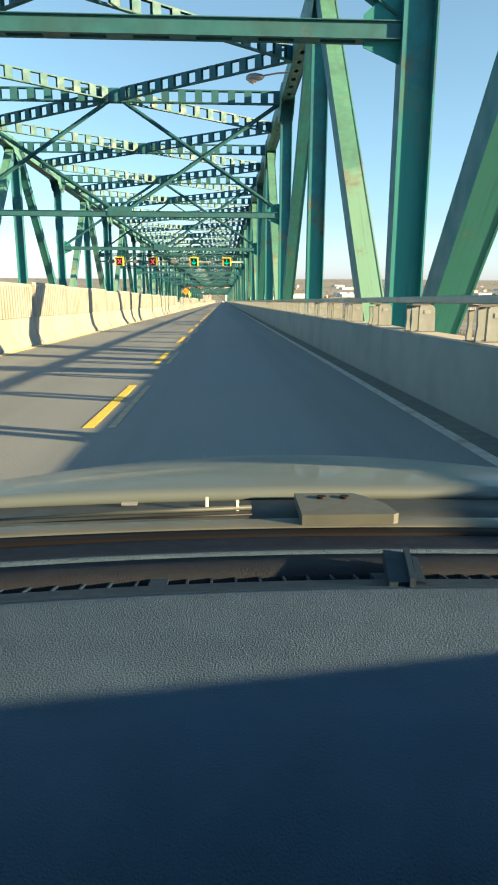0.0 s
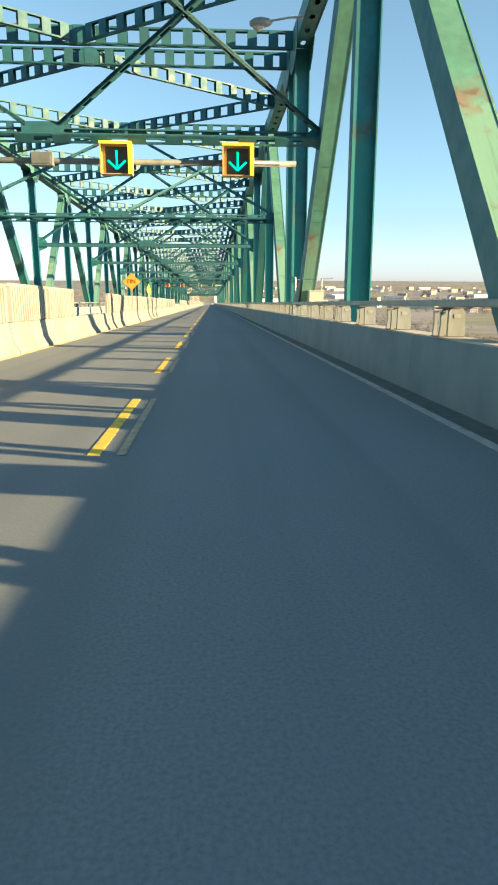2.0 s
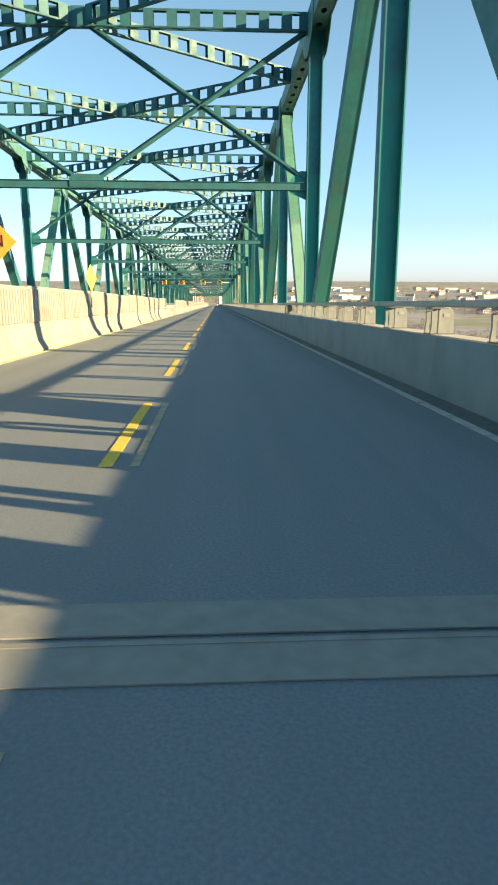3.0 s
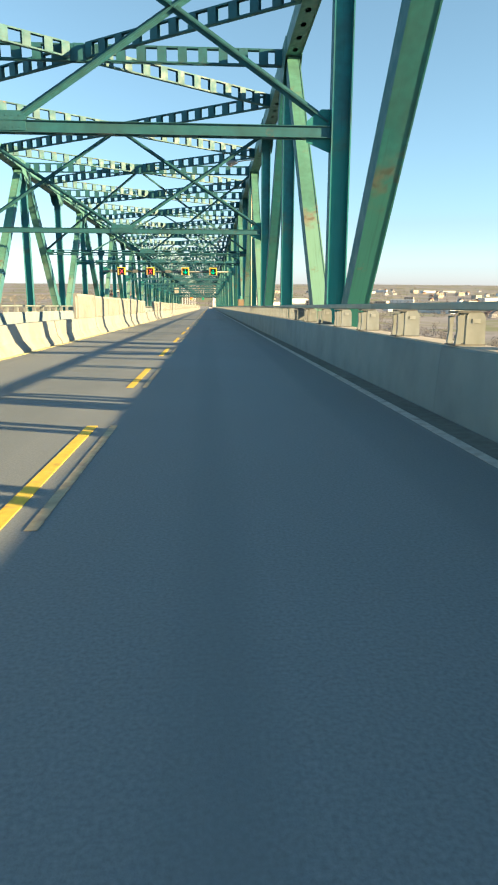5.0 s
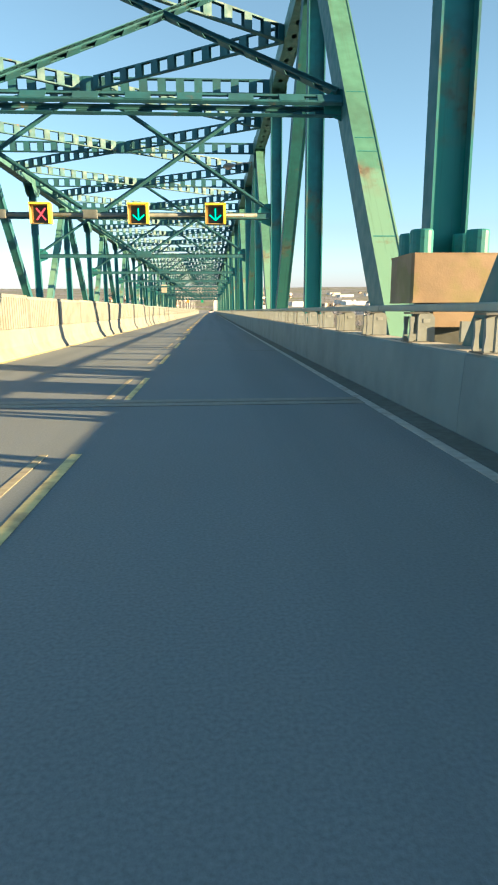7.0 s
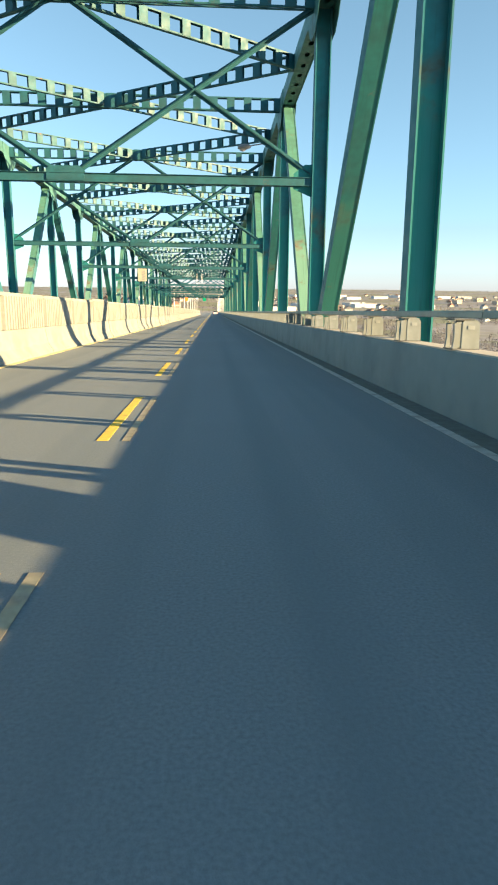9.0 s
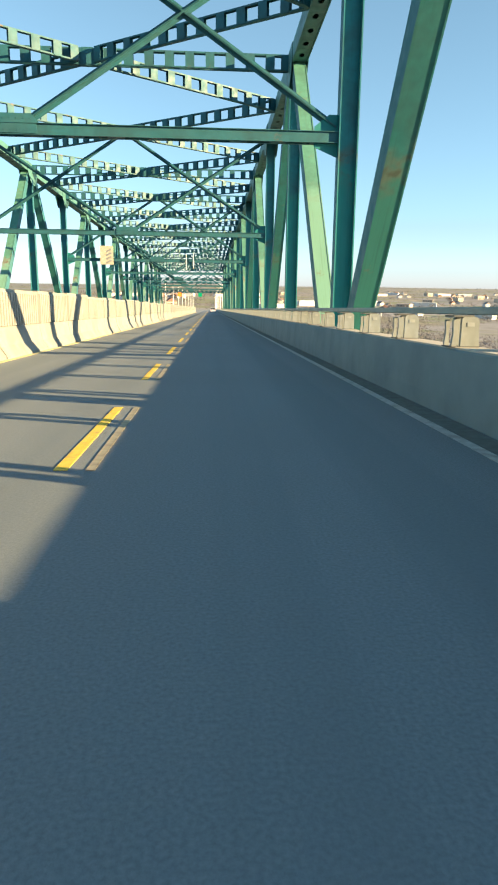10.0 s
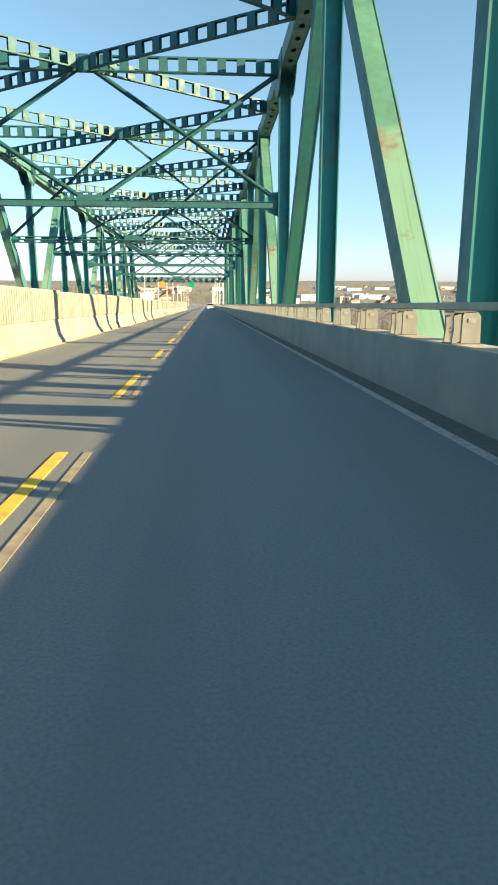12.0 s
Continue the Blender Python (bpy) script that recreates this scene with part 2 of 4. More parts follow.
# Lower panel points, where two diagonals meet a post. A pier closes each span; its struts sit on the diagonals.
SPANS = [
    [-52.0, -31.1, -9.97, 11.14, 33.1, 54.45, 75.7],
    [77.75, 98.9, 120.05, 141.4, 162.57, 183.25],
    [183.25, 204.8, 226.0, 247.87, 268.55, 289.85, 310.83, 331.6, 353.0],
    [353.0, 374.2, 395.3, 416.3],
]


def lipped(a, b, lip=0.025, t=0.03):
    """Outline of a box section whose side plates stand proud of its covers: a wide along x, b along z."""
    x, z, i, k = a / 2, b / 2, a / 2 - lip, b / 2 - t
    return [(-x, -z), (x, -z), (x, -k), (i, -k), (i, k), (x, k), (x, z), (-x, z), (-x, k), (-i, k), (-i, -k), (-x, -k)]


def post_mesh(length, deep=0.49):
    """A rolled H post, its web across the road and its flanges along it."""
    z, t, w = deep / 2, 0.032, 0.175
    out = [(-w, -z), (w, -z), (w, t - z), (0.014, t - z), (0.014, z - t), (w, z - t), (w, z), (-w, z), (-w, z - t), (-0.014, z - t), (-0.014, t - z), (-w, t - z)]
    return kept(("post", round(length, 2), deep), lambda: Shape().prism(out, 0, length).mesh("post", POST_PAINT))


def diagonal_mesh(length, wide=0.502, paint=None):
    paint = paint or DIAGONAL_PAINT
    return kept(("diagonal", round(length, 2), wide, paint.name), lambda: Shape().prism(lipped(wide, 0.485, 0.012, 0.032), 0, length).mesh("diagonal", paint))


def chord_mesh(length):
    """A box chord whose underside plate has oval hand holes."""
    def make():
        s = Shape()
        s.box((-0.28, length / 2, 0), (0.03, length, 0.63)).box((0.28, length / 2, 0), (0.03, length, 0.63))
        s.box((0, length / 2, 0.27), (0.53, length, 0.02))
        cells = max(3, round(length / 1.03))
        step = length / cells
        for k in range(cells):
            y0, y1, yc = k * step, (k + 1) * step, (k + 0.5) * step
            outer = [(-0.265, y0), (0, y0), (0.265, y0), (0.265, yc), (0.265, y1), (0, y1), (-0.265, y1), (-0.265, yc)]
            inner = [(0.10 * math.sin(a), yc - 0.2 * math.cos(a)) for a in (2 * math.pi * (j - 1) / 8 for j in range(8))]
            v = [(x, y, -0.27) for x, y in outer + inner]
            s.add(v, [(j, (j + 1) % 8, (j + 1) % 8 + 8, j + 8) for j in range(8)])
        return s.mesh("chord", CHORD_PAINT)
    return kept(("chord", round(length, 2)), make)


def ladder_mesh(length, deep=0.585, wide=0.22, bay=0.80, batten=0.347, key="brace", leg=0.05):
    """A laced strut: two batten ladders side by side, with angles along their edges."""
    def make():
        s = Shape()
        for x in (-wide / 2, wide / 2):
            for z in (-deep / 2, deep / 2):
                s.box((x, length / 2, z - math.copysign(leg / 2, z)), (0.014, length, leg))
                s.box((x - math.copysign(0.035, x), length / 2, z), (0.07, length, 0.014))
            n = max(2, round(length / bay))
            for k in range(n + 1):
                y = min(max(k * length / n, batten / 2), length - batten / 2)
                s.box((x + math.copysign(0.012, x), y, 0), (0.012, batten, deep - 0.03))
        return s.mesh(key, BRACE_PAINT)
    return kept((key, round(length, 2), deep, wide), make)


def angle_mesh(length, size=0.13):
    """A pair of angles back to back."""
    def make():
        s = Shape()
        t = 0.014
        s.box((0, length / 2, size / 2), (2 * size, length, t))
        s.box((-0.012, length / 2, 0), (t, length, size)).box((0.012, length / 2, 0), (t, length, size))
        return s.mesh("sway_brace", BRACE_PAINT)
    return kept(("angle", round(length, 2), size), make)


def beam_mesh(length, deep=0.27, wide=0.15):
    def make():
        x, z = wide / 2, deep / 2
        s = Shape()
        for e in (-x, x):
            s.box((e, length / 2, 0), (0.02, length, deep))
        s.box((0, length / 2, z - 0.01), (wide - 0.02, length, 0.02))
        n = round(length / 1.0)
        for k in range(n):
            s.box((0, (k + 0.5) * length / n, -z + 0.01), (wide - 0.02, 0.42, 0.016))
        for e in (-x - 0.035, x + 0.035):
            s.box((e, length / 2, z - 0.007), (0.05, length, 0.014)).box((e, length / 2, -z + 0.007), (0.05, length, 0.014))
        return s.mesh("cross_strut", BRACE_PAINT)
    return kept(("beam", round(length, 2), deep), make)


def gusset(width, tall, name="gusset"):
    """Clipped-corner plate standing across the road, with two rows of rivets."""
    def make():
        s = Shape()
        w, h, c = width / 2, tall / 2, min(width, tall) * 0.28
        out = [(-w, -h), (w, -h), (w, h - c), (w - c, h), (-w + c, h), (-w, h - c)]
        for y in (-0.11, 0.11):
            s.plate(out, 1, y, 0.016)
            for k in range(int(width / 0.16)):
                for z in (-h + 0.07, h - c * 0.9):
                    s.box((-w + 0.1 + k * 0.16, y + math.copysign(0.012, y), z), (0.025, 0.008, 0.025))
        return s.mesh(name, BRACE_PAINT)
    return kept((name, width, tall), make)


def end_plate(k):
    """The dark plate by which a strut meets its post, standing across the road; k: its size."""
    def make():
        s = Shape()
        s.plate([(-0.60 * k, -0.22 * k), (0, -0.46 * k), (0, 0.54 * k), (-0.24 * k, 0.54 * k), (-0.60 * k, 0.26 * k)], 1, 0, 0.02)
        for i in range(5):
            s.box((-0.06, -0.016, (-0.32 + 0.18 * i) * k), (0.04, 0.012, 0.04))
        return s.mesh("end_plate", POST_PAINT)
    return kept(("end plate", k), make)


def node_plate():
    """The big plates at a top panel point, one on each face of the truss."""
    def make():
        s = Shape()
        out = [(-1.25, 0.33), (-1.25, -0.3), (-0.81, -0.81), (-0.33, -1.08), (0.33, -1.08), (0.81, -0.81), (1.25, -0.3), (1.25, 0.33)]
        for x in (-0.315, 0.315):
            s.plate(out, 0, x, 0.016)
            for k in range(9):
                for z in (0.2, -0.15):
                    s.box((x + math.copysign(0.012, x), -1.0 + 0.25 * k, z), (0.012, 0.04, 0.04))
        return s.mesh("node_plate", CHORD_PAINT)
    return kept("node", make)


truss = {
    XR: thing("bridge_truss", "green painted steel bridge truss with rust stains beside the parapet", "bridge truss", pose(XR, 0, 0)),
    XL: thing("bridge_truss", "green painted steel bridge truss beyond the median barrier", "bridge truss", pose(XL, 0, 0)),
}


def across(name, y, z, mesh_of, parent, lean=None):
    length = XR - XL - 0.5
    return part(name, mesh_of(length), parent, span((XL + 0.25, y, z), (XR - 0.25, y, z), lean or (0, 0, 1)))


def sway_frame(low, high, heavy):
    """The cross frame between two trusses: strut, crossed braces in each half, plates. low, high: (y, z) of its strut and its top."""
    what = "heavy laced portal frame on the end diagonals" if heavy else "green steel sway frame with crossed braces over the road"
    f = thing("portal_frame" if heavy else "sway_frame", what, "bridge frame", group="portal frames" if heavy else "sway frames")
    lean = (0, high[0] - low[0], high[1] - low[1])
    if heavy:
        across("cross_strut", *low, lambda n: ladder_mesh(n, 0.27, 0.33, 1.03, 0.52, "cross_strut", 0.07), f, lean)
    else:
        across("cross_strut", *low, beam_mesh, f, lean)
    size = 0.24 if heavy else 0.098
    for x in (XR, XL):
        s = math.copysign(1, x - XC)
        ends = [((XC + s * 0.5, low[0], low[1] + 0.3), (x - s * 0.3, high[0], high[1] - 0.15)), ((x - s * 0.3, low[0], low[1] + 0.25), (XC + s * 0.3, high[0], high[1] - 0.12))]
        for a, b in ends:
            n = away(a, b)
            mesh = ladder_mesh(n, 0.27, 0.08, 0.76, 0.37, "sway_brace") if heavy else angle_mesh(n, size)
            part("sway_brace", mesh, f, span(a, b, (0, 1, 0)))
        part("end_plate", end_plate(0.62 if heavy else 1.0), f, pose(x - s * 0.24, low[0], low[1], 0, 0, 0 if s > 0 else 180))
    part("gusset", gusset(1.2, 0.44), f, pose(XC, low[0], low[1] + 0.12))
    return f


def top_bracing(y, before, behind):
    """At a top panel point: the laced strut across, and the four laced laterals that run from its middle to the chords half a panel on."""
    f = thing("top_bracing", "laced green steel lateral bracing under open sky", "bridge bracing", group="top bracing")
    across("top_strut", y, ZT - 0.02, lambda n: ladder_mesh(n, key="top_strut"), f)
    for x in (XR, XL):
        s = math.copysign(1, x - XC)
        for to in (before, behind):
            if to is None:
                continue
            a, b = (XC + s * 0.34, y + math.copysign(0.2, to - y), ZT), (x - s * 0.3, to, ZT)
            part("lateral", ladder_mesh(away(a, b), 0.54, 0.15, 0.80, 0.325, "lateral"), f, span(a, b))
    part("gusset", gusset(0.78, 0.63), f, pose(XC, y, ZT - 0.02))
    return f


for number, lows in enumerate(SPANS):
    tops = [(a + b) / 2 for a, b in zip(lows, lows[1:])]
    points = sorted(lows + tops)
    for x, t in truss.items():
        for y in points[1:] if number > 1 else points:
            deep = 0.49 if number else 0.57
            off = math.copysign((deep - 0.49) / 2, x - XC)
            part("post", post_mesh(ZT - ZB - 0.28, deep), t, span((off, y, ZB), (off, y, ZT - 0.28), (1, 0, 0)))
            part("node_plate", node_plate(), t, pose(0, y, ZT))
        for a, b in zip(lows, lows[1:]):
            c = (a + b) / 2
            for y in (a, b):
                s = math.copysign(1, c - y)
                lo, hi = (0, y + 0.53 * s, ZB), (0, c - 0.70 * s, ZT - 0.3)
                end = y in (lows[0], lows[-1])
                # diagonals whose tops lean back towards the start take the darker teal
                part("diagonal", diagonal_mesh(away(lo, hi), 0.72 if end else 0.502, DIAGONAL_PAINT if end or s > 0 else TEAL_PAINT), t, span(lo, hi, (1, 0, 0)))
                if end:
                    for d in (4.1, 6.35, 6.75, 8.2):
                        part("splice", kept("splice", lambda: Shape().box((0, 0, 0), (0.708, 0.022, 0.40)).mesh("splice", POST_PAINT)), t, span(lo, hi, (1, 0, 0)) @ pose(0, d, 0))
        for a, b in zip(points, points[1:]):
            part("chord", chord_mesh(b - a), t, pose(0, a, ZT))
    for k, y in enumerate(points):
        if number > 1 and k == 0:
            continue
        before = (points[k - 1] + y) / 2 if k else None
        behind = (points[k + 1] + y) / 2 if k + 1 < len(points) else y + 5.25 if number in (1, 2) else None
        top_bracing(y, before, behind)
    for y in lows[1:-1]:
        sway_frame((y, ZM), (y, ZT - 0.1), False)
    for y, c, here in ((lows[0], tops[0], number > 0), (lows[-1], tops[-1], True)):
        if here:
            z = ZM + (0.5 if y == 75.7 else 0.0)
            up = (z - ZB) / (ZT - ZB)
            sway_frame((y + up * (c - y), z), (y + 0.985 * (c - y), ZT - 0.2), True)

# the far end of the last span: sloping end posts
END_Y = 427.5
for x, t in truss.items():
    lo, hi = (0, END_Y - 0.3, ZB), (0, SPANS[-1][-1] + 0.3, ZT - 0.3)
    part("diagonal", diagonal_mesh(away(lo, hi)), t, span(lo, hi, (1, 0, 0)))
sway_frame((421.9, 5.35), (417.4, 10.0), True)

# side plates where the end diagonals stand on the first pier
for x, t in truss.items():
    s = math.copysign(0.315, XC - x)
    out = [(75.35, -0.86), (74.3, 0.75), (73.75, 1.55), (73.35, 1.86), (72.65, 2.0), (72.35, 1.86), (74.55, -0.86)]
    foot_plate = Shape().plate(out, 0, s, 0.02)
    for k in range(5):
        foot_plate.box((s + math.copysign(0.016, s), 72.85 + 0.17 * k, 1.70 - 0.14 * k), (0.02, 0.05, 0.05))
    part("foot_plate", foot_plate.mesh("foot_plate", CHORD_PAINT), t)

# ---- deck ----
road = thing("road", "worn grey-brown asphalt carriageway, its right-hand lane in shade", "road", kind="structure")
s = Shape().box((XC, 700, -0.15), (FOOT_R - FOOT_L + 0.7, 1530, 0.3))
part("carriageway", s.mesh("carriageway", ASPHALT), road)
# a strip between edge line and parapet, darker than the asphalt
FOOT_STRIP = plain("dark parapet foot strip", (0.125, 0.145, 0.142), 0.85, grain=0.2, scale=9.0, second=(0.145, 0.165, 0.16), second_scale=0.7)
part("gutter", Shape().box((2.51, 700, 0.003), (0.27, 1500, 0.004)).mesh("gutter", FOOT_STRIP), road, label="dark strip along the parapet foot")
part("edge_line", Shape().box((2.30, 700, 0.004), (0.11, 1500, 0.004)).mesh("edge_line", WHITE_LINE), road, label="solid white edge line")
part("barrier_line", Shape().box((-4.61, 700, 0.004), (0.12, 1500, 0.004)).mesh("barrier_line", BARRIER_LINE), road, label="solid yellow line at the barrier")
dash = Shape().box((0, 0, 0.004), (0.105, 3.05, 0.004)).mesh("lane_dash", YELLOW_LINE)
dash_pale = Shape().box((0, 0, 0.004), (0.09, 3.05, 0.004)).mesh("lane_dash", BARRIER_LINE)
dash_worn = Shape().box((0, 0, 0.004), (0.07, 3.05, 0.004)).mesh("lane_dash", WORN_LINE)
y = 8.9 - 6.112 * 6
while y < 600:
    x = -1.03 - 0.0006 * y
    faded = 165 < y < 215
    part("lane_dash", dash_worn if faded else dash, road, pose(x, y - 1.53, 0))
    part("lane_dash", dash_pale if faded else dash_worn, road, pose(x + (0.27 if faded else 0.22), y - 1.53, 0))
    y += 6.112
dash_white = Shape().box((0, 0, 0.004), (0.12, 3.0, 0.004)).mesh("lane_dash", WHITE_LINE)
for k in range(46):
    part("lane_dash", dash_white, road, pose(-8.4, -20 + 9 * k, 0))
# expansion joints at the piers: pale nosing strips with a steel seal between
CONCRETE_JOINT = plain("pale joint nosing concrete", (0.25, 0.265, 0.25), 0.8, grain=0.15, scale=8.0)
joint = Shape()
for k in (-1, 1):
    joint.box((XC, 0.16 * k, 0.003), (14.2, 0.24, 0.006)).box((XC, 0.035 * k, 0.006), (14.2, 0.03, 0.008))
joint_mesh = joint.mesh("expansion_joint", CONCRETE_JOINT)
for y in (76.7, 183.0, 353.3, 427.6):
    part("expansion_joint", joint_mesh, road, pose(0, y, 0.002), "pale concrete expansion joint")

# ---- parapets: sloped concrete wall, tan posts, steel rail ----
PROFILE = [(0.0, 0.0), (0.40, 0.0), (0.40, 0.772), (0.055, 0.772), (0.035, 0.752), (0.0, 0.20)]


def parapet(foot, side, name, label):
    p = thing(name, label, "parapet", pose(foot, 0, 0, 0, 0, 0) @ Matrix.Diagonal((side, 1, 1, 1)), kind="structure")
    units = [-63.72 + 12.22 * k for k in range(60)]
    def make():
        return Shape().prism(PROFILE, 0.004, 12.216).mesh("wall_unit", CONCRETE)
    # thin slab added on the wall so that its top looks sunlit
    def coping():
        return Shape().box((0.225, 6.11, 0.782), (0.34, 12.2, 0.02)).mesh("coping", LIT_TOP)
    for y in units:
        part("wall_unit", kept("wall unit", make), p, pose(0, y, 0))
        part("coping", kept("coping", coping), p, pose(0, y, 0), "pale parapet top with sunlight in its colour")
    rail = Shape().prism([(-0.01, 1.16), (0.06, 1.16), (0.07, 1.17), (0.07, 1.228), (0.06, 1.242), (-0.008, 1.242), (-0.02, 1.228), (-0.02, 1.17)], 0.0, 12.20).mesh("rail", RAIL_STEEL)
    for y in units:
        part("rail", rail, p, pose(0, y + 3.0, 0))
    def post():
        out = [(0.13, 0.792), (0.345, 0.792), (0.335, 1.09), (0.30, 1.135), (0.16, 1.14), (0.132, 1.11)]
        return Shape().prism(out, 0.0, 0.05).prism(out, 0.22, 0.27).mesh("rail_post", POST_CONCRETE)
    def leg():
        out = [(0.025, 0.82), (0.045, 0.792), (0.085, 0.792), (0.075, 0.95), (0.09, 1.10), (0.03, 1.10), (0.04, 0.95)]
        return Shape().prism(out, 0.0, 0.04).prism(out, 0.23, 0.27).mesh("front_leg", POST_CONCRETE)
    def bracket():
        return Shape().box((0.15, 0.135, 1.142), (0.24, 0.27, 0.022)).box((0.18, 0.135, 0.799), (0.33, 0.30, 0.014)).mesh("bracket", RAIL_BRACKET)
    def plaque():
        return Shape().box((0.235, -0.003, 1.05), (0.085, 0.006, 0.045)).mesh("plaque", PLAQUE)
    spots_y = [1.74 + 2.142 * k for k in range(-18, 46)] + [1.68 + 2.126 * k for k in range(47, 290)]
    for y in spots_y:
        part("rail_post", kept("rail post", post), p, pose(0, y, 0))
        if -10 < y < 360 and side > 0:
            part("front_leg", kept("front leg", leg), p, pose(0, y, 0))
            part("bracket", kept("bracket", bracket), p, pose(0, y, 0))
            part("plaque", kept("plaque", plaque), p, pose(0, y, 0))
    return p


parapet(FOOT_R, 1, "parapet_wall", "grey concrete parapet with tan posts and a steel rail")
parapet(FOOT_L, -1, "parapet_wall", "sunlit concrete parapet with a steel rail beyond the oncoming lanes")

# ---- median barrier: precast units below, ribbed panels above ----
def barrier_mesh():
    half = [(0.30, 0.0), (0.30, 0.06), (0.16, 0.28), (0.085, 0.71), (0.07, 0.73)]
    out = [(-x, z) for x, z in half] + [(x, z) for x, z in reversed(half)]
    return Shape().prism(out, 0.01, 3.65).mesh("barrier_body", BARRIER)


def panel_mesh(length, tall):
    """Upright ribbed panel: flat band below and above, ribs between."""
    pitch, z0, z1 = 0.20, 0.74, 0.74 + tall
    n = int((length - 0.2) / pitch)
    edge = (length - n * pitch) / 2
    out = [(-0.055, 0.015), (0.03, 0.015)]
    for k in range(n):
        y = edge + (k + 0.5) * pitch
        out += [(0.03, y - 0.076), (0.115, y - 0.06), (0.115, y + 0.06), (0.03, y + 0.076)]
    out += [(0.03, length - 0.015), (-0.055, length - 0.015)]
    flat = [(-0.054, 0.015), (0.09, 0.015), (0.09, length - 0.015), (-0.054, length - 0.015)]
    s = Shape().plate(out, 2, (z0 + z1) / 2 - 0.04, tall - 0.08).plate(flat, 2, z1 - 0.04, 0.08)
    return s.mesh("ribbed_panel", BARRIER)


body = barrier_mesh()
panels = [panel_mesh(3.66, 0.89), panel_mesh(3.66, 0.86), panel_mesh(3.66, 0.92)]
rng = random.Random(4)
for k in range(-14, 124):
    y = 3.0 + 3.66 * k
    bare = 71 < y + 1.8 < 81.5 or 133 < y + 1.8 < 151 or 176 < y + 1.8 < 184
    m = pose(-5.0 + rng.uniform(-0.015, 0.015), y, 0, 0, 0, rng.uniform(-0.12, 0.12))
    b = thing("median_barrier", "bare cream concrete median barrier unit" if bare else "cream concrete median barrier unit topped by a ribbed panel", "barrier", m, group="median barriers")
    part("barrier_body", body, b)
    if not bare:
        part("ribbed_panel", panels[rng.randrange(3)], b, label="upright ribbed cream panel")

# ---- lane signals ----
def arrow_mesh():
    s = Shape()
    s.box((0, 0, 0.05), (0.06, 0.02, 0.42))
    for k in (-1, 1):
        s.box((0, 0, 0.17), (0.06, 0.02, 0.34), pose(0, 0, -0.24, 0, 48 * k, 0))
    return s.mesh("green_arrow", GREEN_GLOW)


def cross_mesh():
    s = Shape()
    for k in (-1, 1):
        s.box((0, 0.002 * k, 0), (0.06, 0.02, 0.62), pose(0, 0, 0, 0, 38 * k, 0))
    return s.mesh("red_cross", RED_GLOW)


def signal_case():
    """Open-fronted box: back, side walls, floor and a narrow lip."""
    s = Shape()
    s.box((0, 0.10, 0), (0.90, 0.20, 0.84))
    s.box((-0.44, -0.13, 0), (0.02, 0.26, 0.84)).box((0, -0.10, -0.42), (0.90, 0.20, 0.02))
    s.box((-0.43, -0.265, 0), (0.04, 0.012, 0.84))
    return s.mesh("casing", SIGNAL_TAN)


def signal_hood():
    """The yellow roof and right-hand wall of the box, with broad front lips."""
    s = Shape()
    s.box((0, -0.13, 0.43), (0.92, 0.28, 0.02)).box((0.45, -0.13, 0.0), (0.02, 0.28, 0.88))
    s.box((0, -0.277, 0.40), (0.92, 0.014, 0.08)).box((0.405, -0.277, -0.02), (0.11, 0.014, 0.84))
    return s.mesh("yellow_hood", SIGNAL_YELLOW)


def signal_face():
    return Shape().box((0, -0.012, -0.03), (0.64, 0.01, 0.74)).mesh("face", SIGNAL_BLACK)


CASE, HOOD, FACE, ARROW, CROSS = signal_case(), signal_hood(), signal_face(), arrow_mesh(), cross_mesh()


def signal(x, y, z, go, end):
    label = "yellow-hooded lane signal showing a green down arrow" if go else "yellow-hooded lane signal showing a red cross"
    t = thing("lane_signal", label, "traffic signal", pose(x, y, z), group="lane signals")
    part("casing", CASE, t)
    part("hood", HOOD, t, label="yellow hood and border")
    part("face", FACE, t)
    part("lit_symbol", ARROW if go else CROSS, t, pose(0, -0.03, -0.02), "glowing green arrow" if go else "glowing red cross")
    part("hanger", kept("hanger", lambda: Shape().box((0, 0.30, 0.05), (0.16, 0.2, 0.12)).box((0, 0.3, 0.0), (0.3, 0.03, 0.5)).mesh("hanger", GREY_STEEL)), t)
    if end:
        part("conduit", kept("conduit", lambda: Shape().tube([(0.4, 0.12, -0.02), (1.25, 0.14, -0.02), (1.3, 0.35, 0.0)], 0.035).mesh("conduit", WHITE_TUBE)), t, label="white conduit")


for y, z, xs in ((69.42, 5.25, (0.71, -2.79, -7.17, -10.67)), (204.1, 5.37, (0.58, -2.81, -7.03, -10.5))):
    beam = thing("signal_beam", "grey steel tube that carries the lane signals across the road", "signal beam", pose(0, y + 0.27, z), group="signal beams")
    part("tube", Shape().tube([(XL + 0.25, 0, 0), (XC, 0, -0.01), (XR - 0.9, 0, 0)], 0.085, 12).mesh("tube", DULL_TUBE, True), beam)
    for x in (XC - 0.1, -8.9, -11.6):
        part("junction_box", kept("junction box", lambda: Shape().box((0, -0.14, 0), (0.62, 0.26, 0.36)).box((0, -0.28, 0), (0.54, 0.02, 0.28)).mesh("junction_box", DULL_TUBE)), beam, pose(x, 0, 0))
    for k, x in enumerate(xs):
        signal(x, y, z, k < 2, k == 0)

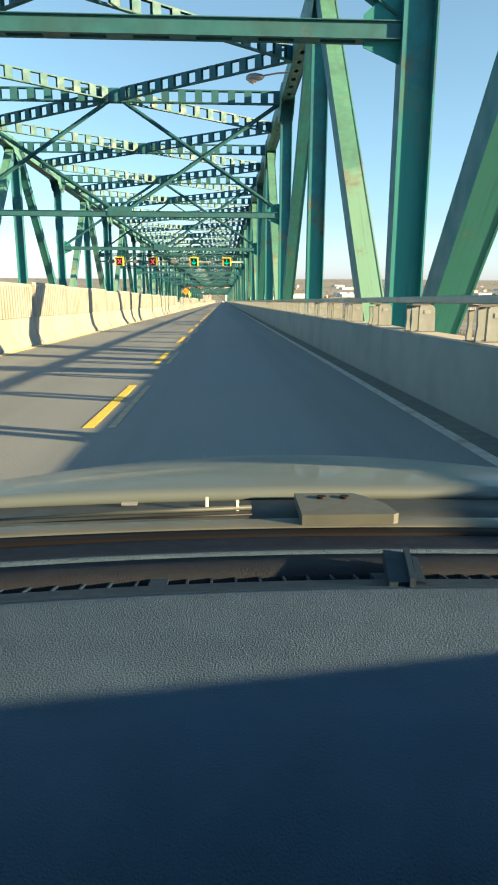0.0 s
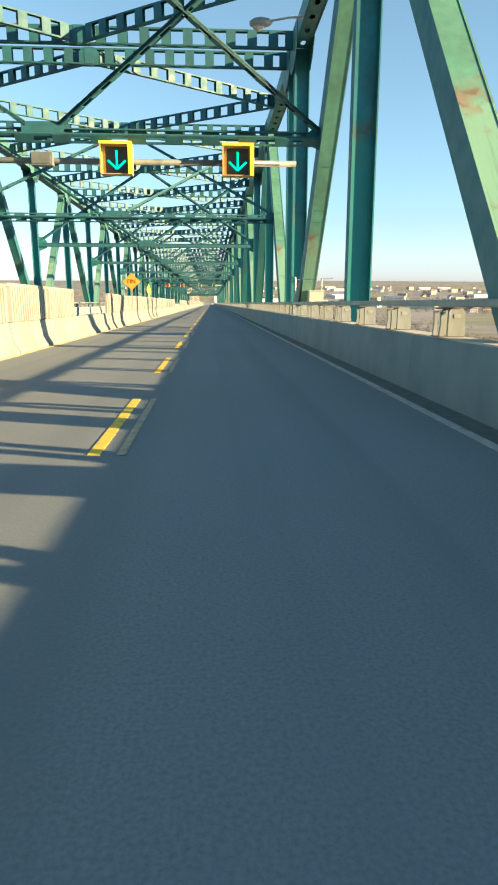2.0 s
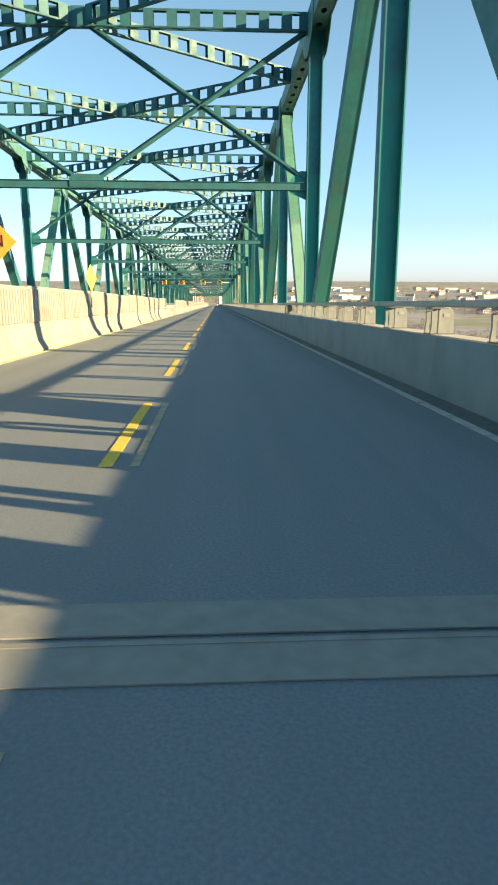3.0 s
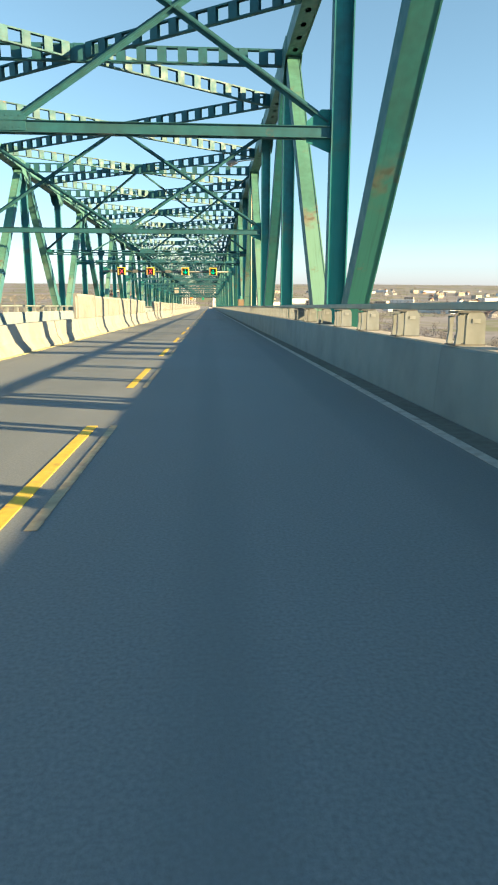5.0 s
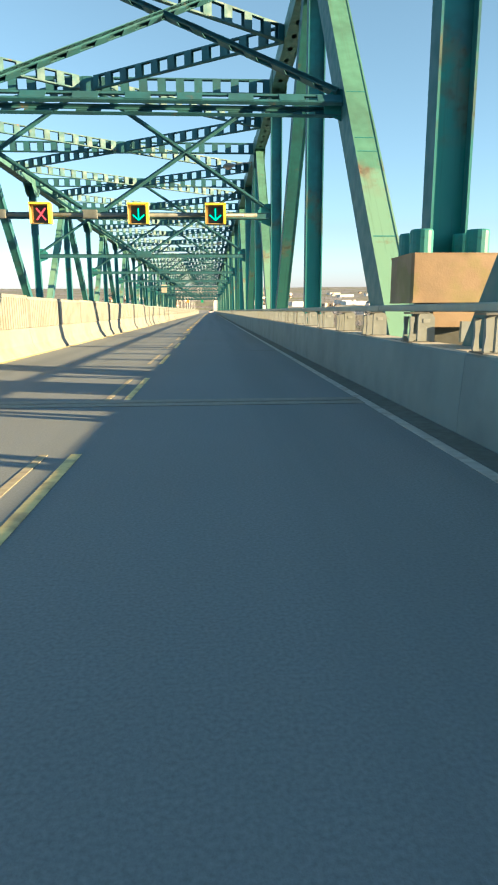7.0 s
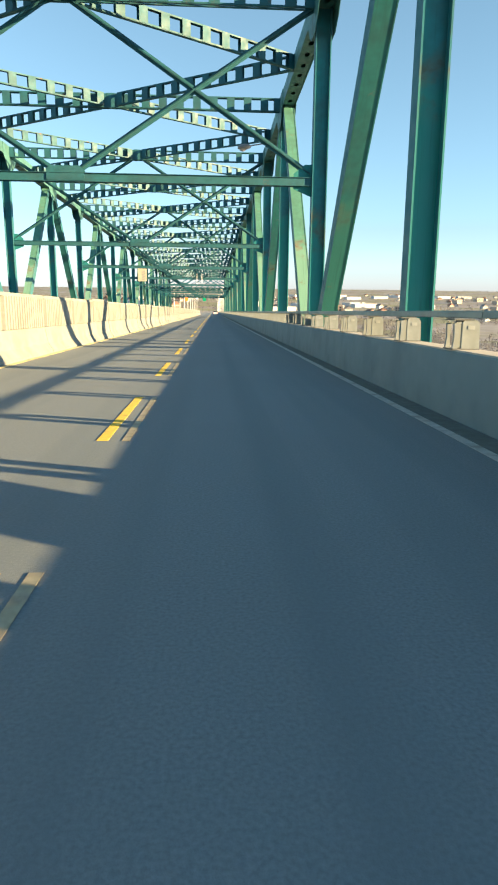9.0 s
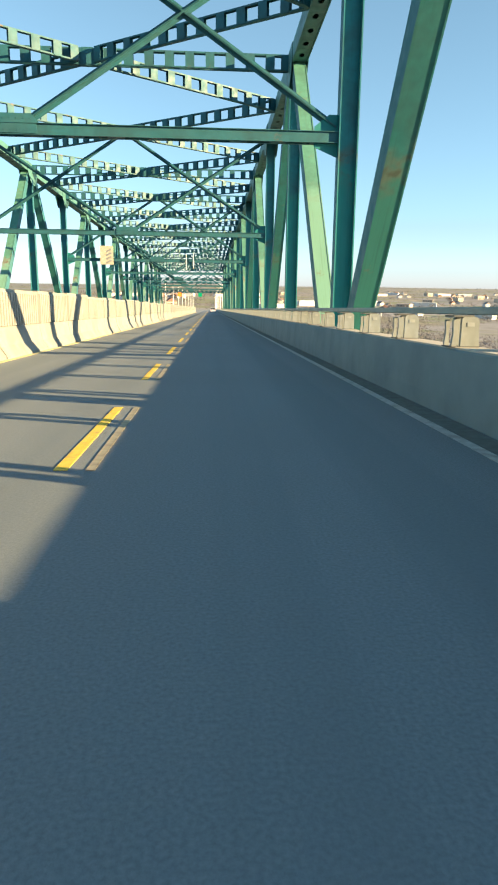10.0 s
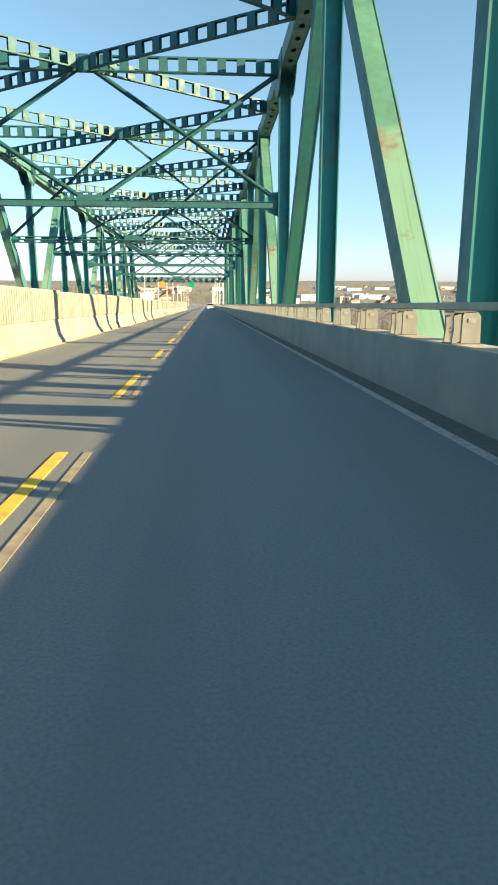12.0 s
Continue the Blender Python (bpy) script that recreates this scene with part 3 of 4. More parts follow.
# ---- lamps on the chord ----
def chord_lamp(y):
    t = thing("bridge_lamp", "grey street lamp head on an arm from the top chord", "street lamp", pose(XR - 0.3, y, 10.35), group="bridge lamps")
    part("arm", kept("arm", lambda: Shape().tube([(0, 0, 0.1), (-0.5, 0, 0.06), (-1.15, 0, -0.06)], 0.035).mesh("arm", GREY_STEEL)), t)
    def head():
        s = Shape()
        rings = [(-1.05, 0.05), (-1.15, 0.11), (-1.4, 0.17), (-1.65, 0.15), (-1.8, 0.07)]
        s.tube([(x, 0, -0.07 - 0.02 * k) for k, (x, _) in enumerate(rings)], [r for _, r in rings], 10)
        return s.mesh("lamp_head", LAMP_HEAD, True)
    part("lamp_head", kept("lamp head", head), t)
    part("lens", kept("lens", lambda: Shape().tube([(-1.35, 0, -0.20), (-1.52, 0, -0.24), (-1.68, 0, -0.22)], [0.08, 0.13, 0.08], 10).mesh("lens", LENS_AMBER, True)), t)


for y in (-16.1, 28.6, 72.9, 120.5, 167.9, 217.5, 263.7):
    chord_lamp(y)

# ---- pier furniture ----
def bearing_box(x, y):
    """A chamfered steel housing on a stub, anchor tubes at its corners, the post coming out of it."""
    t = thing("bearing_housing", "ochre-brown steel bearing housing round the pier post", "bridge bearing", pose(x, y, 0))
    out = [(-0.545, -0.43), (-0.515, -0.46), (0.47, -0.46), (0.545, -0.40), (0.545, 0.46), (-0.48, 0.46), (-0.545, 0.40)]
    rim = [(px * 1.015, py * 1.015) for px, py in out]
    body = Shape().plate(out, 2, 1.55, 0.56).plate(rim, 2, 1.829, 0.014).plate(rim, 2, 1.27, 0.014)
    part("housing", body.mesh("housing", RUSTY_BOX), t)
    part("stub", Shape().box((0.10, 0.05, 1.12), (0.62, 0.74, 0.30)).mesh("stub", RUSTY_BOX), t)
    # the shade below the housing is put into the pedestal's dark colour
    part("pedestal", Shape().box((0.16, 0.15, 0.2), (0.66, 0.6, 1.56)).mesh("pedestal", SHADED_STEEL), t, label="dark shaded steel pedestal")
    tube = Shape().tube([(0, 0, 1.83), (0, 0, 2.11), (0, 0, 2.13)], [0.14, 0.14, 0.13], 18).mesh("anchor_tube", POST_PAINT)
    for px, py in ((-0.34, -0.14), (-0.34, 0.31), (0.36, -0.14), (0.36, 0.31)):
        part("anchor_tube", tube, t, pose(px, py, 0))
    part("flap", Shape().box((0.22, -0.50, 0.92), (0.3, 0.06, 0.24)).mesh("flap", POST_CONCRETE), t)


bearing_box(3.205, 182.78)

ladder = thing("access_ladder", "white tubular access ladder beside the pier posts", "ladder", pose(3.54, 75.4, -0.12, 0, 0, 90))
for y in (-0.28, 0.28):
    part("stile", Shape().tube([(0, y, 0.84), (0, y, 2.05), (0, y, 2.25), (0.06, y, 2.32), (0.28, y, 2.32), (0.34, y, 2.22), (0.34, y, 0.84)], 0.03).mesh("stile", WHITE_TUBE, True), ladder)
rung = Shape().tube([(0, -0.28, 0), (0, 0.28, 0)], 0.022).mesh("rung", WHITE_TUBE, True)
for k in range(5):
    part("rung", rung, ladder, pose(0, 0, 0.95 + 0.32 * k))
box = thing("control_cabinet", "beige steel control cabinet on the parapet behind the rail", "cabinet", pose(3.60, 72.5, 0))
part("cabinet_body", Shape().box((0, 0, 1.38), (0.50, 0.5, 0.46)).mesh("cabinet_body", BEIGE_BOX), box)
part("roof_plate", Shape().box((0, 0, 1.625), (0.54, 0.56, 0.03)).mesh("roof_plate", BEIGE_BOX), box)
part("stand", Shape().box((-0.18, 0, 0.4), (0.07, 0.4, 1.5)).box((0.18, 0, 0.4), (0.07, 0.4, 1.5)).mesh("stand", GREY_STEEL), box)
mast = thing("camera_mast", "thin grey mast with a short arm on the cabinet", "mast", pose(3.82, 72.5, 1.64))
part("pole", Shape().tube([(0, 0, 0), (0, 0, 0.42)], 0.018).mesh("pole", GREY_STEEL), mast)
part("arm", Shape().tube([(-0.05, 0, 0.40), (0.4, 0, 0.42)], 0.022).mesh("arm", GREY_STEEL), mast)
conduit = thing("cable_conduit", "cream cable conduit clamped up a truss post", "conduit", pose(XR - 0.14, 173.08 - 0.26, 0))
part("pipe", Shape().tube([(0, 0, -0.8), (0, 0, 10.0)], 0.03).mesh("pipe", CREAM_PIPE, True), conduit)
clamp = Shape().box((0, 0.03, 0), (0.12, 0.06, 0.04)).mesh("clamp", GREY_STEEL)
for k in range(7):
    part("clamp", clamp, conduit, pose(0, 0, 0.8 + 1.25 * k))

# ---- signs ----
def words(text, size, material, depth=0.004):
    cu = bpy.data.curves.new("lettering", "FONT")
    cu.body, cu.size, cu.extrude, cu.align_x, cu.align_y = text, size, depth, "CENTER", "CENTER"
    cu.materials.append(material)
    ob = bpy.data.objects.new("lettering", cu)
    me = bpy.data.meshes.new_from_object(ob)
    bpy.data.objects.remove(ob)
    return me


def diamond(w, material, name="sign_plate"):
    return Shape().plate([(0, -w), (w, 0), (0, w), (-w, 0)], 1, 0, 0.012).mesh(name, material)


sign = thing("road_sign", "orange diamond road works sign with black lettering on the barrier", "road sign", pose(-4.80, 88.2, 1.45))
part("sign_plate", diamond(0.50, ORANGE_SIGN), sign, pose(0, 0, 0.98))
part("lettering", words("FIN", 0.34, BLACK_PAINT), sign, pose(0, -0.012, 0.98, 90, 0, 0), "black word FIN")
part("sign_post", Shape().box((0, 0.03, 0.25), (0.05, 0.04, 1.3)).mesh("sign_post", GREY_STEEL), sign)
sign = thing("road_sign", "fluorescent lime diamond sign turned half away, on the barrier", "road sign", pose(-4.80, 98.5, 1.4, 0, 0, 78))
part("sign_plate", diamond(0.48, LIME_SIGN), sign, pose(0, 0, 0.72))
part("sign_post", Shape().box((0, 0.03, 0.2), (0.05, 0.04, 1.1)).mesh("sign_post", GREY_STEEL), sign)
for x, material, words_on in ((-8.2, ORANGE_SIGN, "orange"), (-2.8, plain("green sign sheeting", (0.02, 0.30, 0.16), 0.4), "green")):
    sign = thing("overhead_sign", f"small {words_on} sign hung from the last portal", "road sign", pose(x, 421.5, 4.75))
    part("sign_plate", Shape().box((0, 0, 0), (1.0, 0.04, 1.0)).mesh("sign_plate", material), sign)
    part("hanger", Shape().box((0, 0.04, 0.7), (0.08, 0.03, 0.6)).mesh("hanger", GREY_STEEL), sign)
board = thing("sign_board", "white sign board with dark slanting bars on the truss strut", "road sign", pose(-9.3, 310.4, 5.75))
part("sign_plate", Shape().box((0, 0, 0), (1.15, 0.05, 1.6)).mesh("sign_plate", BEIGE_BOX), board)
bar_mesh = Shape().box((0, 0, 0), (0.5, 0.01, 0.14)).mesh("slanting_bar", GREY_STEEL)
for k in range(4):
    part("slanting_bar", bar_mesh, board, pose(0.2, -0.032, -0.55 + 0.32 * k, 0, -28, 0))
part("hanger", Shape().box((0, 0.2, -0.25), (0.1, 0.4, 0.3)).mesh("hanger", GREY_STEEL), board)
gauge = thing("warning_light", "pair of white upright tubes clamped to the strut", "bridge fitting", pose(0, 310.83 - 0.27, 5.28))
for x, dz in ((-2.25, 0.05), (-1.6, 0.12)):
    part("tube", Shape().box((x, 0, dz), (0.055, 0.05, 1.3)).mesh("tube", WHITE_TUBE), gauge)
    part("clamp", Shape().box((x, 0.07, 0), (0.16, 0.1, 0.2)).mesh("clamp", GREY_STEEL), gauge)

# ---- the land round the river ----
def ground_material():
    # distance haze is put into the ground colour: lighter, greyer, slightly blue
    pair = shader("hazed winter fields and scrub", (0.22, 0.225, 0.232), 0.95, grain=0.25, scale=0.05, second=(0.165, 0.165, 0.115), second_scale=0.006, second_at=(0.47, 0.6))
    m, d = pair
    d["out"] = d["mix"](d["out"], (0.165, 0.158, 0.168), d["ramp"](d["noise"](0.0035, 7.0), 0.5, 0.62, 0.0, 0.9))
    d["out"] = d["mix"](d["out"], (0.14, 0.175, 0.07), d["ramp"](d["noise"](0.009, 4.0, (1.0, 1.7, 1.0)), 0.53, 0.58, 0.0, 0.75))
    d["out"] = d["mix"](d["out"], (0.34, 0.315, 0.265), d["ramp"](d["noise"](0.012, 5.0), 0.58, 0.68, 0.0, 0.7))
    return finish(pair)


def land_height(x, y):
    far = math.hypot(x, y - 200)
    z = -41 + 3.0 * noise.noise((x * 0.004, y * 0.004, 0.3)) + 7.0 * noise.noise((x * 0.0012, y * 0.0012, 1.7)) * min(1, far / 900)
    z += 34 * max(0.0, min(1.0, (far - 1300) / 2600)) ** 1.3
    if y > 520:
        z += 14 * math.exp(-((x + 120) / 260) ** 2) * min(1, (y - 520) / 500)
    return z


rings = [0] + [60 * 1.115 ** k for k in range(41)]
verts, faces, spokes = [(0.0, 200.0, land_height(0, 200))], [], 96
for r in rings[1:]:
    for k in range(spokes):
        a = 2 * math.pi * k / spokes
        x, y = r * math.sin(a), 200 + r * math.cos(a)
        verts.append((x, y, land_height(x, y)))
for k in range(spokes):
    faces.append((0, 1 + (k + 1) % spokes, 1 + k))
for i in range(len(rings) - 2):
    for k in range(spokes):
        a, b = 1 + i * spokes + k, 1 + i * spokes + (k + 1) % spokes
        faces.append((a, b, b + spokes, a + spokes))
ground_mesh = bpy.data.meshes.new("ground")
ground_mesh.from_pydata(verts, [], faces)
ground_mesh.materials.append(ground_material())
ground_mesh.polygons.foreach_set("use_smooth", [True] * len(ground_mesh.polygons))
ground = tagged(new("ground", ground_mesh), "brown winter lowland with fields and scrub far below", "ground", kind="structure")

TWIG = plain("bare winter branches", (0.125, 0.125, 0.132), 0.9, grain=0.2, scale=0.02, second=(0.20, 0.195, 0.165), second_scale=0.01, second_at=(0.5, 0.6))
rng = random.Random(11)


def woods(name, label, places):
    """Bare scrub and trees, each a ragged cloud of some dozens of small twigs."""
    gen = np.random.default_rng(3)
    at = np.array([(x, y, land_height(x, y), h) for x, y, h in places])
    n, k = len(at), 54
    h = at[:, 3][:, None]
    w = h * gen.uniform(0.35, 0.6, (n, 1))
    mid = np.stack([at[:, 0][:, None] + gen.normal(0, 0.42, (n, k)) * w, at[:, 1][:, None] + gen.normal(0, 0.42, (n, k)) * w, at[:, 2][:, None] + h * gen.beta(1.6, 1.4, (n, k))], -1)
    off = gen.uniform(-1, 1, (n, k, 3, 3)) * (h * 0.065)[:, :, None, None] * np.array([1.0, 1.0, 1.5])
    v = (mid[:, :, None, :] + off).reshape(-1, 3).tolist()
    f = np.arange(n * k * 3).reshape(-1, 3).tolist()
    me = bpy.data.meshes.new(name)
    me.from_pydata(v, [], f)
    me.materials.append(TWIG)
    return tagged(new(name, me), label, "woods", kind="stuff")


spots = []
while len(spots) < 12000:
    a, r = rng.uniform(-0.5, 1.25), 300 * math.exp(rng.uniform(0, 2.6))
    x, y = r * math.sin(a), 200 + r * math.cos(a)
    if abs(x + 4) < 45 and y < 900:
        continue
    if noise.noise((x * 0.006, y * 0.006, 5.0)) > rng.uniform(-0.45, 0.25):
        spots.append((x, y, rng.uniform(3, 8.5)))
woods("bare_woods", "bare brown winter scrub and trees across the lowland", spots)

WALL_WHITE = plain("white house siding", (0.55, 0.56, 0.56), 0.7, grain=0.06, scale=1.0)
WALL_TAN = plain("tan house siding", (0.45, 0.38, 0.30), 0.75, grain=0.08, scale=1.0)
ROOF_GREY = plain("grey shingle roof", (0.16, 0.16, 0.17), 0.8, grain=0.2, scale=1.0)
ROOF_BROWN = plain("brown shingle roof", (0.17, 0.10, 0.075), 0.8, grain=0.2, scale=1.0)
PANE = plain("dark window glass", (0.03, 0.04, 0.05), 0.1)


def house(w, d, h, wall, roof, flat, label):
    t = thing("shed_building" if flat else "house", label, "building", level=False, group="far buildings")
    part("wall", Shape().box((0, 0, h / 2), (w, d, h)).mesh("wall", wall), t)
    if flat:
        part("roof", Shape().box((0, 0, h + 0.2), (w + 0.6, d + 0.6, 0.4)).mesh("roof", wall), t)
    else:
        top = [(-w / 2 - 0.4, h - 0.1), (w / 2 + 0.4, h - 0.1), (0, h + w * 0.32)]
        part("roof", Shape().prism(top, -d / 2 - 0.4, d / 2 + 0.4).mesh("roof", roof), t)
    pane = Shape().box((0, 0, 0), (w * 0.12, 0.08, h * 0.22)).mesh("window", PANE)
    for row in range(0 if w > 40 else 1 if h < 4.5 else 2):
        for k in range(4):
            part("window", pane, t, pose(w * (k - 1.5) * 0.22, -d / 2 - 0.02, h * (0.32 + 0.4 * row)))
    return t


kinds = [
    house(11, 9, 5.5, WALL_WHITE, ROOF_GREY, False, "white two-storey house with a grey gable roof"),
    house(13, 8, 3.4, WALL_TAN, ROOF_BROWN, False, "tan bungalow with a brown gable roof"),
    house(46, 22, 7.5, WALL_WHITE, ROOF_GREY, True, "long low white flat-roofed warehouse"),
    house(22, 15, 9.0, WALL_TAN, ROOF_GREY, True, "plain tan flat-roofed office block"),
]
used = set()
for k in range(300):
    kind = kinds[rng.choice([0, 0, 0, 0, 1, 1, 2, 3])] if k > 3 else kinds[k]
    a, r = rng.uniform(0.03, 1.1), rng.uniform(750, 2600)
    if k % 4 == 0:
        a, r = rng.uniform(-0.16, 0.1), rng.uniform(780, 1500)
    x, y = r * math.sin(a), 200 + r * math.cos(a)
    if abs(x + 4) < 30:
        x += 60
    m = pose(x, y, land_height(x, y) - 0.4, 0, 0, rng.uniform(-40, 40))
    if kind in used:
        copy_thing(kind, m)
    else:
        kind.matrix_world = m
        used.add(kind)

# ---- lamp posts on the approach ----
def lamp_post(y, side):
    x = FOOT_R + 0.6 if side > 0 else FOOT_L - 0.6
    t = thing("street_lamp", "pale tall street lamp beside the approach road", "street lamp", pose(x, y, 0), group="approach lamps")
    part("pole", kept("approach pole", lambda: Shape().tube([(0, 0, -2), (0, 0, 5), (0, 0, 9.5)], [0.14, 0.11, 0.08]).mesh("pole", WHITE_TUBE, True)), t)
    part("arm", kept(("arm", side), lambda: Shape().tube([(0, 0, 9.4), (-side * 0.9, 0, 9.8), (-side * 1.8, 0, 9.85)], 0.05).mesh("arm", WHITE_TUBE, True)), t)
    part("lamp_head", kept(("head", side), lambda: Shape().box((-side * 2.1, 0, 9.83), (0.7, 0.26, 0.14)).mesh("lamp_head", LAMP_HEAD)), t)


for k in range(9):
    lamp_post(437 + 37 * k, 1)
    lamp_post(437 + 37 * k, -1)

# ---- other cars ----
TYRE = plain("black tyre rubber", (0.02, 0.02, 0.02), 0.8)
CAR_GLASS = plain("dark car glass", (0.02, 0.025, 0.03), 0.06)
TAIL = plain("red tail lamp plastic", (0.5, 0.02, 0.02), 0.25)


def other_car(x, y, turn, paint, label):
    t = thing("car", label, "car", pose(x, y, 0, 0, 0, turn), group="other cars")
    low = [(-2.15, 0.28), (2.1, 0.28), (2.2, 0.55), (2.1, 0.78), (1.0, 0.92), (-1.5, 0.98), (-2.2, 0.92), (-2.25, 0.5)]
    s = Shape().plate([(a, b) for a, b in low], 0, 0, 1.76)
    part("body", s.mesh("body", paint), t)
    cab = [(-1.75, 0.97), (0.95, 0.93), (0.25, 1.40), (-1.2, 1.42)]
    part("window", Shape().plate(cab, 0, 0, 1.50).mesh("window", CAR_GLASS), t)
    part("roof", Shape().plate([(-1.25, 1.40), (0.3, 1.38), (0.15, 1.47), (-1.05, 1.48)], 0, 0, 1.40).mesh("roof", paint), t)
    wheel = kept("wheel", lambda: Shape().tube([(-0.11, 0, 0), (0.11, 0, 0)], 0.32, 14).mesh("wheel", TYRE))
    for a in (-0.8, 0.8):
        for b in (-1.35, 1.35):
            part("wheel", wheel, t, pose(a, b, 0.32))
        part("tail_lamp", kept("tail", lambda: Shape().box((0, -2.25, 0.74), (0.3, 0.06, 0.16)).mesh("tail_lamp", TAIL)), t, pose(a * 0.85, 0, 0))


CAR_WHITE = plain("white car paint", (0.75, 0.76, 0.76), 0.25, coat=0.6)
CAR_GREY = plain("grey car paint", (0.25, 0.26, 0.28), 0.25, coat=0.6)
other_car(0.7, 459, 0, CAR_WHITE, "white car driving ahead in the shaded lane")
other_car(-6.9, 439, 180, CAR_WHITE, "white oncoming car beyond the barrier")
other_car(-7.1, 481, 180, CAR_GREY, "grey oncoming car beyond the barrier")

# ---- the car that carries the camera, where it stands at the start ----
EYE_X, EYE_Y, EYE_Z = 0.242, 0.006, 1.178
MIDDLE = 0.17
VINYL = plain("dark grained dashboard vinyl", (0.056, 0.094, 0.145), 0.8, grain=0.12, scale=14.0, second=(0.049, 0.085, 0.134), second_scale=3.0, bump=0.5, bump_scale=520, spec=0.12)
VENT_BLACK = plain("black vent plastic", (0.010, 0.011, 0.014), 0.5, grain=0.1, scale=30.0, spec=0.2)
TRIM_BLUE = plain("blue-grey moulded trim", (0.013, 0.027, 0.049), 0.6, spec=0.2, grain=0.12, scale=30.0, bump=0.15, bump_scale=300)
LEDGE_NAVY = plain("dark navy moulded trim", (0.0065, 0.012, 0.026), 0.7, spec=0.12, grain=0.12, scale=30.0, bump=0.15, bump_scale=300)
TRIM_DARK = plain("dark brown-grey moulded trim", (0.018, 0.022, 0.031), 0.75, spec=0.15, grain=0.12, scale=30.0, bump=0.3, bump_scale=420)
BONNET_PAINT = plain("dusty silver-grey car paint", (0.115, 0.150, 0.160), 0.45, metal=0.1, grain=0.08, scale=3.0, coat=0.15)
COWL = plain("weathered grey cowl plastic", (0.028, 0.040, 0.048), 0.6, grain=0.2, scale=20.0)
COVER_GREY = plain("greenish grey wiper cover plastic", (0.070, 0.085, 0.085), 0.6, grain=0.1, scale=30.0)
SEAL_TAN = plain("dusty tan cowl strip", (0.085, 0.098, 0.092), 0.5, grain=0.15, scale=9.0, coat=0.15)
RUBBER = plain("black seal rubber", (0.006, 0.006, 0.008), 0.6, spec=0.2)
car = thing("car", "dusty silver-grey car with a dark vinyl dashboard and its windscreen out", "car", pose(EYE_X + MIDDLE, EYE_Y, 0))


def sheet(rows, xs, name, material, thick=0.02, crown=0.0, half=0.75, bow=0.0):
    """A curved sheet: rows of (y, z over the eye[, crown]) drawn across xs, sinking towards the sides by crown, its rows bowed back by bow."""
    v, f = [], []
    n = len(xs)
    for side in (0, 1):
        for y, z, *own in rows:
            for x in xs:
                u = (x / half) ** 2
                v.append((x, y - bow * u, EYE_Z + z - (own[0] if own else crown) * u - side * thick))
    k = len(rows) * n
    for i in range(len(rows) - 1):
        for j in range(n - 1):
            a, b, c, d = i * n + j, i * n + j + 1, (i + 1) * n + j + 1, (i + 1) * n + j
            f += [(a, b, c, d), (a + k, d + k, c + k, b + k)]
    for i in range(len(rows) - 1):
        for j in (0, n - 1):
            a, d = i * n + j, (i + 1) * n + j
            f.append((a, d, d + k, a + k))
    for i in (0, len(rows) - 1):
        for j in range(n - 1):
            a, b = i * n + j, i * n + j + 1
            f.append((a, b, b + k, a + k))
    return Shape().add(v, f).mesh(name, material, True)


def bowed(x, bow=0.05, crown=0.012, half=0.75):
    """The shift of a small thing that follows the dashboard's curve at x."""
    u = (x / half) ** 2
    return pose(x, -bow * u, -crown * u)


wide = [-0.74 + 0.074 * k for k in range(21)]
narrow = [-0.78 + 0.156 * k for k in range(11)]
bonnet_rows = [(1.145, -0.362, 0.012), (1.15, -0.354, 0.012), (1.17, -0.351, 0.014), (1.3, -0.360, 0.026), (1.5, -0.385, 0.045), (1.75, -0.434, 0.056), (1.95, -0.50, 0.06), (2.08, -0.57, 0.06)]
part("bonnet", sheet(bonnet_rows, wide, "bonnet", BONNET_PAINT, 0.02, 0.055, 0.75, 0.03), car, label="dusty silver-grey bonnet")
